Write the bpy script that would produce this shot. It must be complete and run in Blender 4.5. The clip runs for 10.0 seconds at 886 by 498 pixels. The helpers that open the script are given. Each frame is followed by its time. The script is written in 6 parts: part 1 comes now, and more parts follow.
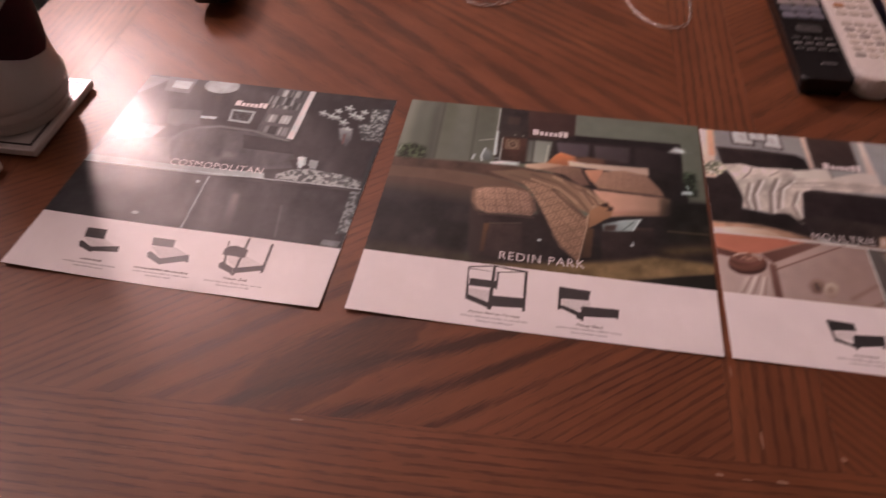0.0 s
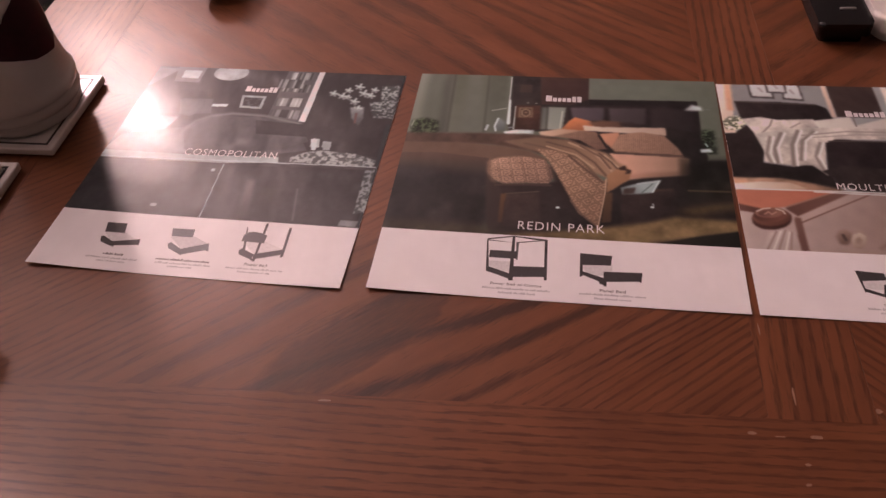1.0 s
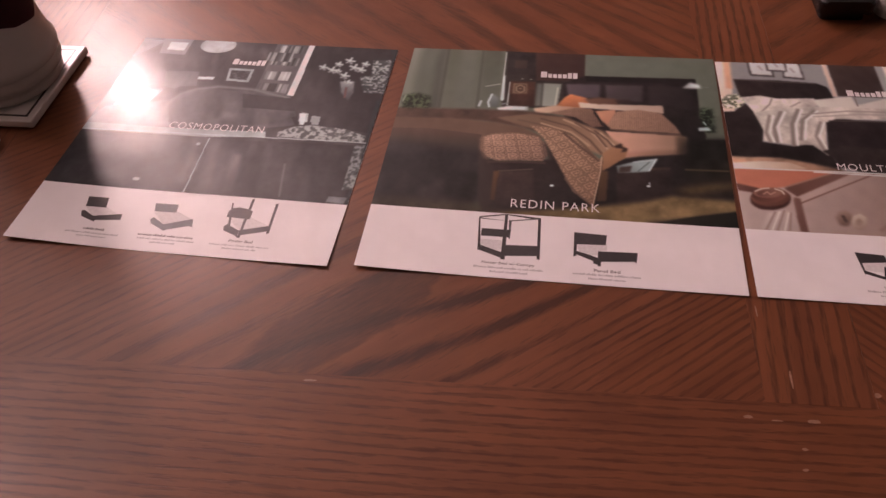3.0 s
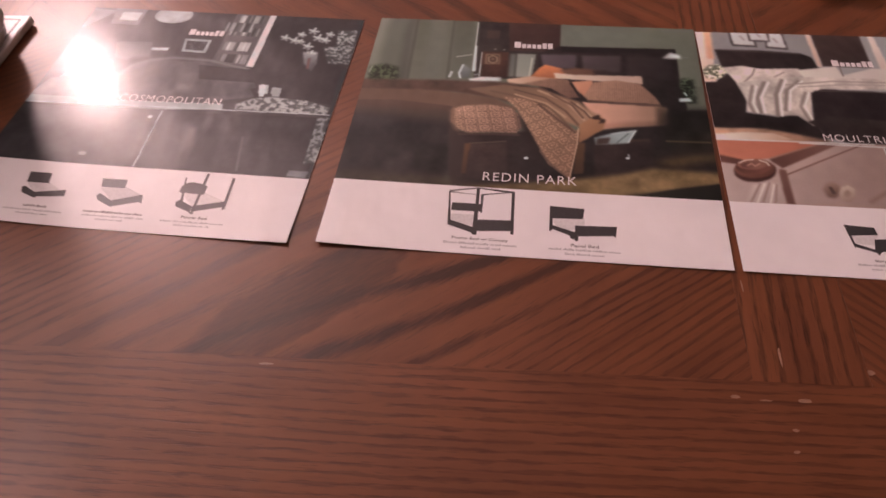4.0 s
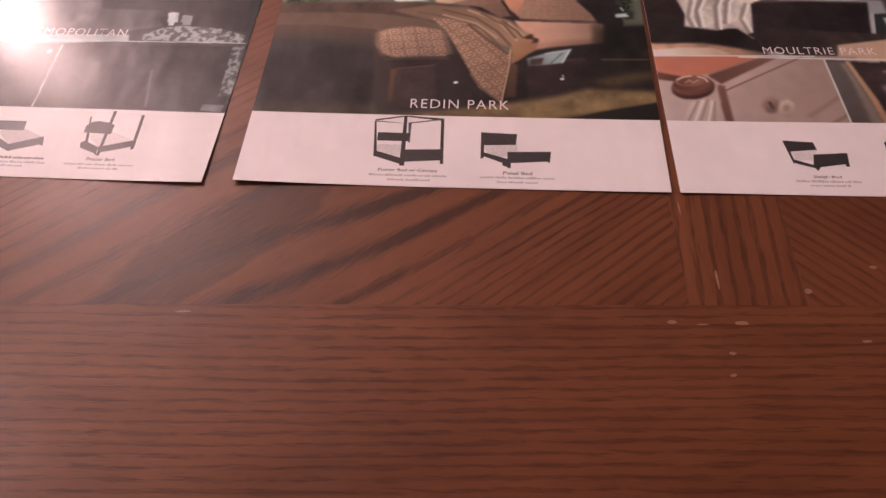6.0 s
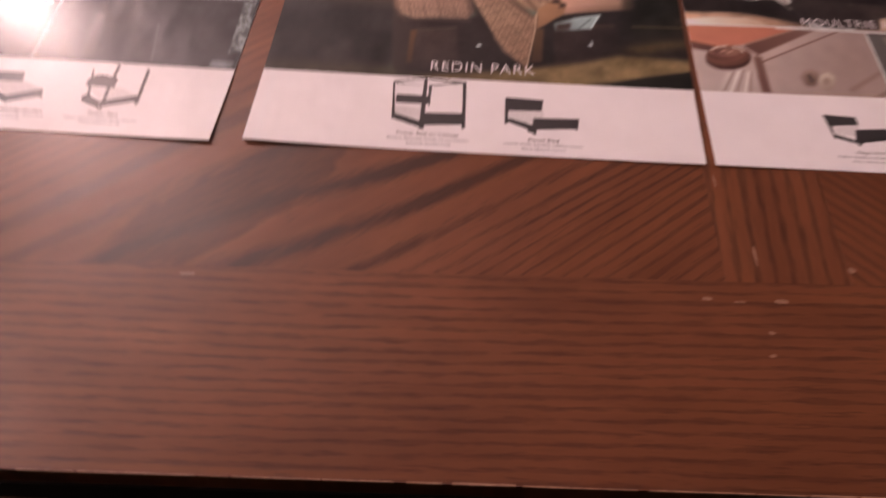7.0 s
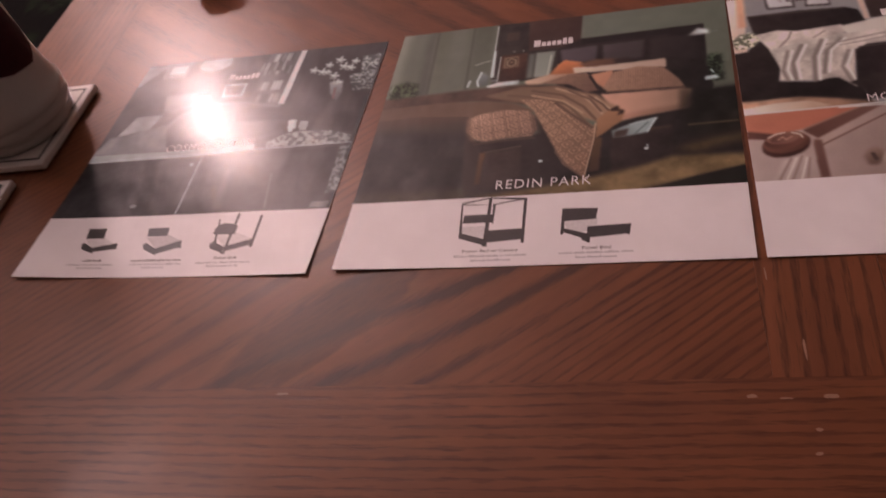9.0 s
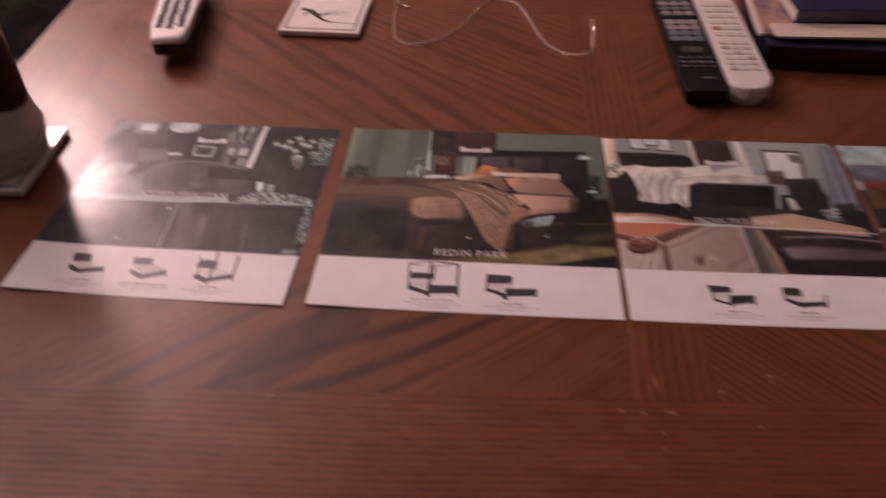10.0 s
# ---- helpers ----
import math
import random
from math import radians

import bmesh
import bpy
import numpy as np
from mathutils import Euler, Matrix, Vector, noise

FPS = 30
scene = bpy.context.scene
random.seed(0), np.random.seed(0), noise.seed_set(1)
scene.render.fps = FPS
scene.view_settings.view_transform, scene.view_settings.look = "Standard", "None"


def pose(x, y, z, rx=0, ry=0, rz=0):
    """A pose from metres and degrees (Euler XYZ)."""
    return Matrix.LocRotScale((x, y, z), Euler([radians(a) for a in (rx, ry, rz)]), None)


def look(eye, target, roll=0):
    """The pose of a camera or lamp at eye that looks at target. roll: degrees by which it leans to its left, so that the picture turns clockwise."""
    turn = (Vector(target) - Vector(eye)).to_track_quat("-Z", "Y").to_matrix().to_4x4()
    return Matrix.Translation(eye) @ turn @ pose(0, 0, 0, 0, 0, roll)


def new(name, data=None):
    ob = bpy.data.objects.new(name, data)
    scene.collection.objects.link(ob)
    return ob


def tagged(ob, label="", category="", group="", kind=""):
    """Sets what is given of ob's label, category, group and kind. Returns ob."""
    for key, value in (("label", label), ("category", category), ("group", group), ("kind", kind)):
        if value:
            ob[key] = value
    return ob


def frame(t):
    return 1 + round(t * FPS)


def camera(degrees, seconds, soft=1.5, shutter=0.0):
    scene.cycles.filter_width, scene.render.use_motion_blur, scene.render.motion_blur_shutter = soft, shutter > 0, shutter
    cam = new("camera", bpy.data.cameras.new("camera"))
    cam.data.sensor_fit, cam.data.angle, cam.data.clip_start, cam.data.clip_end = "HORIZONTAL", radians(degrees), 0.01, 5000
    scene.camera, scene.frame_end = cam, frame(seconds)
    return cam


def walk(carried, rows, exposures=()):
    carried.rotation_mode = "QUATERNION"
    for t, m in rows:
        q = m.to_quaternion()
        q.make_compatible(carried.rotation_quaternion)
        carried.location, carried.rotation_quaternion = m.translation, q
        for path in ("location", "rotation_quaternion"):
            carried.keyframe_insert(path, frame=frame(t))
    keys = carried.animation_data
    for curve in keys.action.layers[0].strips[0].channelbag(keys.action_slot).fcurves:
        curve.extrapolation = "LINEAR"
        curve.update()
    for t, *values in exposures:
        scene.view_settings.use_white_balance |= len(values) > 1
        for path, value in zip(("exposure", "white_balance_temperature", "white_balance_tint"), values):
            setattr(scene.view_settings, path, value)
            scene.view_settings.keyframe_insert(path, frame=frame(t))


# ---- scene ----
cam = camera(59.1, 10.0, soft=1.5, shutter=0.4)
PATH = [
    (0, (0.1190, -0.3310, 0.4120), (-0.0950, 1.0540, -1.0150), 0.30),
    (0.2, (0.1332, -0.3244, 0.4058), (-0.1766, 1.0124, -1.0474), -5.22),
    (0.5, (0.1330, -0.3170, 0.3960), (-0.1390, 0.9960, -1.0880), -5.40),
    (1, (0.1230, -0.3290, 0.4090), (-0.1480, 1.0020, -1.0600), -5.10),
    (1.5, (0.1230, -0.3240, 0.3990), (-0.1140, 1.0000, -1.0810), -3.70),
    (2, (0.1240, -0.3230, 0.3980), (-0.1310, 0.9950, -1.0850), -4.00),
    (2.5, (0.1220, -0.3230, 0.3970), (-0.1320, 0.9840, -1.0950), -4.10),
    (4, (0.1260, -0.3110, 0.3620), (-0.0670, 0.9930, -1.1420), -2.60),
    (4.2, (0.1146, -0.2956, 0.3450), (0.0156, 0.9408, -1.2248), 0.70),
    (4.5, (0.1240, -0.2940, 0.3450), (0.0860, 0.8950, -1.2630), 2.40),
    (5, (0.1370, -0.2970, 0.3450), (0.0470, 0.8860, -1.2640), 0.00),
    (5.5, (0.1430, -0.2950, 0.3440), (0.0490, 0.8880, -1.2660), -1.30),
    (6.8, (0.1397, -0.2970, 0.3400), (0.0651, 0.8823, -1.2740), -1.42),
    (7, (0.1300, -0.2930, 0.3160), (0.0550, 0.8750, -1.3060), 0.30),
    (7.2, (0.1122, -0.2818, 0.2806), (0.0968, 0.7950, -1.4046), 5.76),
    (7.5, (0.0720, -0.2770, 0.2770), (0.1850, 0.7480, -1.4360), 15.60),
    (7.7, (0.0786, -0.2820, 0.2786), (0.2424, 0.7976, -1.3954), 19.80),
    (8, (0.1160, -0.2790, 0.3270), (0.1440, 0.8810, -1.3030), 8.20),
    (8.2, (0.1610, -0.2910, 0.3366), (-0.0970, 0.9722, -1.1948), -6.94),
    (8.5, (0.1800, -0.2840, 0.3460), (-0.1850, 0.9230, -1.2060), -12.40),
    (9, (0.2080, -0.2910, 0.3570), (-0.3510, 0.9600, -1.0990), -20.20),
    (9.2, (0.2085, -0.3015, 0.3760), (-0.3600, 0.9850, -1.0455), -20.10),
    (9.4, (0.1980, -0.3280, 0.4090), (-0.3300, 1.0440, -0.9470), -17.80),
    (9.5, (0.1770, -0.3350, 0.4280), (-0.2970, 1.0730, -0.9110), -15.60),
    (9.7, (0.1490, -0.3620, 0.4390), (-0.2360, 1.1070, -0.8630), -9.70),
    (10, (0.1460, -0.4210, 0.4580), (0.0260, 1.0440, -0.8980), -0.70),
]

EXPOSURES = [(0.0, 0.38), (2.7, 0.40), (4.0, 0.51), (4.4, 0.59), (5.7, 0.60), (7.0, 0.67), (7.5, 0.92), (8.0, 0.84), (8.5, 0.46), (9.2, 0.10), (10.0, 0.18)]
walk(cam, [(t, look(eye, target, roll)) for t, eye, target, roll in PATH], EXPOSURES)

# ---- light: a warm globe lamp in the corner, an added fill overhead, and the faint grey of the room ----
LAMP = Vector((-1.32, 1.67, 1.17))
LAMP_STRENGTH, LAMP_RADIUS = 225.0, 0.088
UPLIGHT_STRENGTH = 520.0
FILL_LAMP = Vector((-1.62, 0.55, 1.98))
FILL_STRENGTH = 30.0
LIGHT_TINT = (1.0, 0.675, 0.672, 1)
world = bpy.data.worlds.new("room_air")
scene.world = world
world.use_nodes = True
world.node_tree.nodes["Background"].inputs[0].default_value = (0.02, 0.018, 0.017, 1)
world.node_tree.nodes["Background"].inputs[1].default_value = 1.0

TABLE_TURN = 2.0
FLOOR_Z = -0.46


# ---- materials ----
class Nodes:
    """A short way to write node trees."""

    def __init__(self, name):
        self.mat = bpy.data.materials.new(name)
        self.mat.use_nodes = True
        self.tree = self.mat.node_tree
        self.bsdf = self.tree.nodes["Principled BSDF"]

    def add(self, kind, **values):
        node = self.tree.nodes.new(kind)
        for key, value in values.items():
            setattr(node, key, value)
        return node

    def link(self, a, b):
        self.tree.links.new(a, b)

    def put(self, socket, value):
        if isinstance(value, bpy.types.NodeSocket):
            self.link(value, socket)
        else:
            socket.default_value = value

    def math(self, op, a, b=0.0, c=0.0):
        node = self.add("ShaderNodeMath", operation=op)
        for socket, value in zip(node.inputs, (a, b, c)):
            self.put(socket, value)
        return node.outputs[0]

    def place(self, scale=(1, 1, 1), turn=0.0, offset=(0, 0, 0), source=None):
        node = self.add("ShaderNodeMapping")
        if source is None:
            source = self.add("ShaderNodeTexCoord").outputs["Object"]
        self.link(source, node.inputs[0])
        node.inputs["Location"].default_value = offset
        node.inputs["Rotation"].default_value = (0, 0, radians(turn))
        node.inputs["Scale"].default_value = scale
        return node.outputs[0]

    def noise(self, vector, scale, detail=2.0, rough=0.5):
        node = self.add("ShaderNodeTexNoise")
        self.link(vector, node.inputs["Vector"])
        node.inputs["Scale"].default_value = scale
        node.inputs["Detail"].default_value = detail
        node.inputs["Roughness"].default_value = rough
        return node.outputs["Fac"]

    def ramp(self, fac, *stops):
        node = self.add("ShaderNodeValToRGB")
        self.link(fac, node.inputs[0])
        els = node.color_ramp.elements
        while len(els) < len(stops):
            els.new(0.5)
        for el, (at, col) in zip(els, stops):
            el.position, el.color = at, (*col, 1) if len(col) == 3 else col
        return node.outputs[0]

    def mix(self, fac, a, b, blend="MIX"):
        node = self.add("ShaderNodeMix", data_type="RGBA", blend_type=blend)
        self.put(node.inputs[0], fac)
        for socket, value in ((node.inputs[6], a), (node.inputs[7], b)):
            if not isinstance(value, bpy.types.NodeSocket) and len(value) == 3:
                value = (*value, 1)
            self.put(socket, value)
        return node.outputs[2]

    def bump(self, height, strength, distance):
        node = self.add("ShaderNodeBump")
        self.link(height, node.inputs["Height"])
        node.inputs["Strength"].default_value = strength
        node.inputs["Distance"].default_value = distance
        self.link(node.outputs[0], self.bsdf.inputs["Normal"])

    def finish(self, color=None, rough=0.5, metal=0.0, coat=0.0, coat_rough=0.1):
        if color is not None:
            if not isinstance(color, bpy.types.NodeSocket) and len(color) == 3:
                color = (*color, 1)
            self.put(self.bsdf.inputs["Base Color"], color)
        self.put(self.bsdf.inputs["Roughness"], rough)
        self.put(self.bsdf.inputs["Metallic"], metal)
        self.put(self.bsdf.inputs["Coat Weight"], coat)
        self.put(self.bsdf.inputs["Coat Roughness"], coat_rough)
        return self.mat


WOOD_DARK = (0.042, 0.017, 0.0090)
WOOD_MID = (0.146, 0.051, 0.0220)
WOOD_LIGHT = (0.205, 0.079, 0.0370)


def wood(name, turn, heart=None, rings=60.0, seed=0.0, bold=0.6, side=1.0, patches=(), breaks=1.4, bend=0.0, middle=0.0, tight=115.0, other=0.105, tight_other=115.0):
    """Stained oak. turn: the way of the grain in degrees; heart: where across the grain the cathedral figure lies."""
    n = Nodes(name)
    obj = n.add("ShaderNodeTexCoord").outputs["Object"]
    base = n.place(turn=-turn, source=obj)
    warp_v = n.place((2.2, 9.0, 1), offset=(seed, seed * 0.7, 0), source=base)
    warp = n.math("SUBTRACT", n.noise(warp_v, 1.0, 0.6), 0.5)
    fine_v = n.place((22.0, 60.0, 1), offset=(seed, 3 + seed, 0), source=base)
    fine = n.math("SUBTRACT", n.noise(fine_v, 1.0, 2.0), 0.5)
    split = n.add("ShaderNodeSeparateXYZ")
    n.link(base, split.inputs[0])
    across = n.math("ADD", split.outputs[1], n.math("MULTIPLY", fine, 0.0022))
    if heart is None:
        phase = n.math("MULTIPLY", n.math("ADD", across, n.math("MULTIPLY", warp, 0.012)), rings)
    else:
        # wide bands near the heart, closing up to narrow ones further out
        d = n.math("MULTIPLY", n.math("SUBTRACT", n.math("ADD", across, n.math("MULTIPLY", warp, 0.016)), heart), side)
        near = n.math("EXPONENT", n.math("MULTIPLY", n.math("MULTIPLY", d, d), -260.0))
        d = n.math("ADD", d, n.math("MULTIPLY", n.math("MULTIPLY", n.math("SUBTRACT", split.outputs[0], middle), near), bend))
        phase = n.math("MULTIPLY", d, 32.0)
        for way, begin, close in ((1.0, 0.055, tight), (-1.0, other, tight_other)):
            steep = n.math("LOGARITHM", n.math("ADD", n.math("EXPONENT", n.math("MULTIPLY", n.math("MINIMUM", n.math("SUBTRACT", n.math("MULTIPLY", d, way), begin), 0.5), 125.0)), 1.0), 2.71828)
            phase = n.math("ADD", phase, n.math("MULTIPLY", steep, way * close / 125.0))
    wave = n.math("ADD", n.math("MULTIPLY", n.math("SINE", n.math("MULTIPLY", phase, 6.2832)), 0.5), 0.5)
    # the dark bands taper off and break along the grain, with ragged edges
    taper_v = n.place((42.0, 150.0, 1) if heart is None else (7.0, 34.0, 1), offset=(2 * seed, 1, 0), source=base)
    taper = n.math("SUBTRACT", n.noise(taper_v, 1.0, 2.0, 0.55), 0.5)
    ragged_v = n.place((75.0, 520.0, 1), offset=(seed, 5, 0), source=base)
    ragged = n.math("SUBTRACT", n.noise(ragged_v, 1.0, 3.0, 0.6), 0.5)
    level = n.math("ADD", wave, n.math("ADD", n.math("MULTIPLY", taper, breaks), n.math("MULTIPLY", ragged, 0.95 if heart is None else 0.55)))
    dark = n.math("MULTIPLY", n.ramp(level, (0.48, (0, 0, 0)), (0.80, (0.45, 0.45, 0.45)), (1.12, (1, 1, 1))), bold)
    if heart is not None:
        plainer = n.ramp(n.math("MULTIPLY", d, -1.0), (max(0.0, other - 0.03), (1, 1, 1)), (other + 0.05, (0.45, 0.45, 0.45)))
        dark = n.math("MULTIPLY", n.math("MULTIPLY", dark, plainer), n.math("ADD", n.math("MULTIPLY", near, 0.70), 0.58))
    streak = n.ramp(ragged, (0.08, (0, 0, 0)), (0.24, (1, 1, 1)))
    dark = n.math("MAXIMUM", dark, n.math("MULTIPLY", streak, 0.22))
    pore_v = n.place((48.0, 620.0, 1), offset=(seed, 0, 0), source=base)
    pore_f = n.math("ADD", n.noise(pore_v, 1.0, 2.0, 0.6), n.math("MULTIPLY", n.math("SUBTRACT", wave, 0.5), 0.16))
    pores = n.ramp(pore_f, (0.56, (0, 0, 0)), (0.68, (1, 1, 1)))
    tone_v = n.place((1.6, 14.0, 1), offset=(seed * 3, 0, 0), source=base)
    tone = n.ramp(n.noise(tone_v, 1.0, 4.0, 0.6), (0.28, WOOD_MID), (0.72, WOOD_LIGHT))
    amber = n.ramp(n.noise(n.place((3.0, 70.0, 1), offset=(seed, 8, 0), source=base), 1.0, 3.0, 0.6), (0.50, (0, 0, 0)), (0.75, (1, 1, 1)))
    tone = n.mix(n.math("MULTIPLY", amber, 0.45), tone, (0.235, 0.092, 0.036))
    mottle = n.ramp(n.noise(n.place((9.0, 26.0, 1), offset=(seed, 4, 0), source=base), 1.0, 3.0, 0.65), (0.30, (0.78, 0.75, 0.72)), (0.70, (1.10, 1.10, 1.10)))
    tone = n.mix(1.0, tone, mottle, "MULTIPLY")
    color = n.mix(n.math("MINIMUM", dark, 1.0), tone, WOOD_DARK)
    color = n.mix(n.math("MULTIPLY", pores, 0.44), color, WOOD_DARK)
    strength_v = n.place((24.0, 70.0, 1), offset=(seed, 2, 0), source=base)
    for px, py, long, wide, deep in patches:
        c, s = math.cos(radians(turn)), math.sin(radians(turn))
        a, b = px * c + py * s, -px * s + py * c
        spot = n.place((1 / long, 1 / wide, 0.0), offset=(-a / long, -b / wide, 0), source=base)
        grow = n.add("ShaderNodeTexGradient", gradient_type="SPHERICAL")
        n.link(spot, grow.inputs[0])
        edge = n.math("ADD", grow.outputs[1], n.math("MULTIPLY", n.math("SUBTRACT", n.noise(strength_v, 1.0, 3.0, 0.6), 0.5), 0.7))
        knot = n.math("MULTIPLY", n.ramp(edge, (0.20, (0, 0, 0)), (0.34, (0.85, 0.85, 0.85)), (0.7, (1, 1, 1))), deep)
        knot = n.math("MULTIPLY", knot, n.math("ADD", n.math("MULTIPLY", ragged, 0.7), 0.85))
        color = n.mix(knot, color, WOOD_DARK)
    scuff = n.ramp(n.noise(n.place((6, 6, 6), source=obj), 3.0, 2.0, 0.5), (0.15, (0.25, 0.25, 0.25)), (0.85, (0.42, 0.42, 0.42)))
    relief = n.math("SUBTRACT", n.math("MULTIPLY", n.noise(n.place((60.0, 420.0, 1), source=base), 1.0, 1.0), 0.5), n.math("MULTIPLY", pores, 0.8))
    n.bump(relief, 0.15, 0.0004)
    n.bsdf.inputs["Specular IOR Level"].default_value = 0.24
    return n.finish(color, scuff, coat=0.10, coat_rough=0.24)


def plain(name, color, rough=0.5, metal=0.0, coat=0.0, grain=0.12, scale=60.0, relief=0.0):
    """One colour with a slight mottling."""
    n = Nodes(name)
    v = n.place()
    f = n.noise(v, scale, 4.0, 0.6)
    low = tuple(c * (1 - grain) for c in color)
    high = tuple(min(1.0, c * (1 + grain)) for c in color)
    col = n.ramp(f, (0.3, low), (0.7, high))
    if relief:
        n.bump(n.noise(v, scale * 3, 3.0), 0.3, relief)
    return n.finish(col, rough, metal, coat)


def paper(name, printed):
    """Coated catalogue paper; printed: the colours lie in the mesh's ink layer."""
    n = Nodes(name)
    if printed:
        layer = n.add("ShaderNodeVertexColor", layer_name="ink")
        color = n.mix(0.10, layer.outputs[0], n.mix(1.0, layer.outputs[0], n.ramp(n.noise(n.place(), 900.0, 1.0), (0.3, (0.6, 0.6, 0.6)), (0.7, (1, 1, 1))), "MULTIPLY"))
    else:
        color = n.ramp(n.noise(n.place(), 45.0, 4.0), (0.3, (0.865, 0.872, 0.880)), (0.7, (0.905, 0.912, 0.920)))
    wavy = n.math("ADD", n.noise(n.place((1, 1.4, 1)), 16.0, 1.0), n.math("MULTIPLY", n.noise(n.place((1.0, 0.6, 1)), 38.0, 2.0), 0.75))
    n.bump(wavy, 0.62, 0.004)
    n.bsdf.inputs["Specular IOR Level"].default_value = 0.15
    return n.finish(color, 0.40, coat=0.235 if printed else 0.16, coat_rough=0.20)


def ink_albedo(rgb):
    """The reflectance of an ink that looks like rgb (0 to 255) beside paper under warm light."""
    out = []
    for c, white in zip(rgb, (204, 176, 170)):
        a, w = (((v / 255 + 0.055) / 1.055) ** 2.4 for v in (c, white))
        out.append(min(0.82, 0.80 * a / w))
    return tuple(out)


def ink(name, rgb):
    n = Nodes(name)
    col = ink_albedo(rgb)
    f = n.ramp(n.noise(n.place(), 500.0, 2.0), (0.3, tuple(c * 0.85 for c in col)), (0.7, col))
    n.bsdf.inputs["Specular IOR Level"].default_value = 0.25
    return n.finish(f, 0.42, coat=0.12, coat_rough=0.17)


M_PHOTO, M_PAPER = paper("printed_photo", True), paper("coated_paper", False)
M_LETTER = ink("pale_letters", (238, 230, 226))
M_CAPTION = ink("grey_caption", (168, 146, 143))
M_CAPTION_BOLD = ink("dark_caption", (100, 85, 82))
INKS = {}


# ---- small mesh helpers ----
def mesh_of(name, bm, material, smooth=False):
    me = bpy.data.meshes.new(name)
    bm.normal_update()
    bm.to_mesh(me)
    bm.free()
    for m in material if isinstance(material, (list, tuple)) else (material,):
        me.materials.append(m)
    if smooth:
        me.polygons.foreach_set("use_smooth", [True] * len(me.polygons))
    return me


def part(name, bm, material, parent=None, label="", smooth=False):
    """Links a bmesh as one mesh object under a thing or a part."""
    ob = new(name, mesh_of(name, bm, material, smooth))
    ob.parent = parent
    if label:
        ob["label"] = label
    return ob


def thing(name, m, label, category, group="", kind=""):
    ob = new(name)
    ob.empty_display_size = 0.02
    ob.matrix_world = m
    return tagged(ob, label, category, group, kind)


def block(x0, x1, y0, y1, z0, z1, bevel=0.0, segments=2, bm=None):
    bm = bm or bmesh.new()
    made = bmesh.ops.create_cube(bm, size=1.0)["verts"]
    for v in made:
        v.co = Vector(((x0 + x1) / 2 + v.co.x * (x1 - x0), (y0 + y1) / 2 + v.co.y * (y1 - y0), (z0 + z1) / 2 + v.co.z * (z1 - z0)))
    if bevel:
        edges = list({e for v in made for e in v.link_edges})
        bmesh.ops.bevel(bm, geom=edges, offset=bevel, segments=segments, affect="EDGES", profile=0.5)
    return bm


def outline_slab(points, z0, z1, bevel=0.0, segments=2, bm=None, sharp_y=None):
    """A slab from an outline seen from above, with its top edge rounded, but for the edge along y = sharp_y."""
    bm = bm or bmesh.new()
    low = [bm.verts.new((x, y, z0)) for x, y in points]
    high = [bm.verts.new((x, y, z1)) for x, y in points]
    bm.faces.new(list(reversed(low)))
    top = bm.faces.new(high)
    for i in range(len(points)):
        j = (i + 1) % len(points)
        bm.faces.new((low[i], low[j], high[j], high[i]))
    if bevel:
        bmesh.ops.bevel(bm, geom=[e for e in top.edges if sharp_y is None or any(abs(v.co.y - sharp_y) > 1e-6 for v in e.verts)], offset=bevel, segments=segments, affect="EDGES", profile=0.5)
    return bm


def rounded_outline(x0, x1, y0, y1, radii, steps=8):
    """A rectangle with rounded corners: radii for the corners (x0 y0), (x1 y0), (x1 y1), (x0 y1)."""
    pts = []
    corners = ((x0, y0, 1, 1, 180), (x1, y0, -1, 1, 270), (x1, y1, -1, -1, 0), (x0, y1, 1, -1, 90))
    for (x, y, sx, sy, a0), r in zip(corners, radii):
        if r <= 0:
            pts.append((x, y))
            continue
        for i in range(steps + 1):
            a = radians(a0 + 90 * i / steps)
            pts.append((x + sx * r + r * math.cos(a), y + sy * r + r * math.sin(a)))
    return pts


def turned(profile, steps=64, bm=None):
    """A body turned on a lathe from (radius, height) pairs, closed at both ends where the radius is 0."""
    bm = bm or bmesh.new()
    rings = []
    for r, z in profile:
        if r < 1e-6:
            rings.append([bm.verts.new((0, 0, z))])
        else:
            rings.append([bm.verts.new((r * math.cos(2 * math.pi * i / steps), r * math.sin(2 * math.pi * i / steps), z)) for i in range(steps)])
    for a, b in zip(rings, rings[1:]):
        for i in range(steps):
            j = (i + 1) % steps
            quad = [a[i % len(a)], a[j % len(a)], b[j % len(b)], b[i % len(b)]]
            quad = [v for k, v in enumerate(quad) if v not in quad[:k]]
            if len(quad) > 2:
                bm.faces.new(quad)
    return bm


def tube(points, radius, steps=10, bm=None, flat=1.0):
    """A round bar along points."""
    bm = bm or bmesh.new()
    pts = [Vector(p) for p in points]
    rings = []
    up = Vector((0, 0, 1))
    for i, p in enumerate(pts):
        way = (pts[min(i + 1, len(pts) - 1)] - pts[max(i - 1, 0)]).normalized()
        side = way.cross(up)
        side = side.normalized() if side.length > 1e-4 else Vector((1, 0, 0))
        over = side.cross(way).normalized()
        rings.append([bm.verts.new(p + radius * (math.cos(a) * side + flat * math.sin(a) * over)) for a in (2 * math.pi * k / steps for k in range(steps))])
    for a, b in zip(rings, rings[1:]):
        for k in range(steps):
            bm.faces.new((a[k], b[k], b[(k + 1) % steps], a[(k + 1) % steps]))
    bm.faces.new(rings[0])
    bm.faces.new(list(reversed(rings[-1])))
    return bm


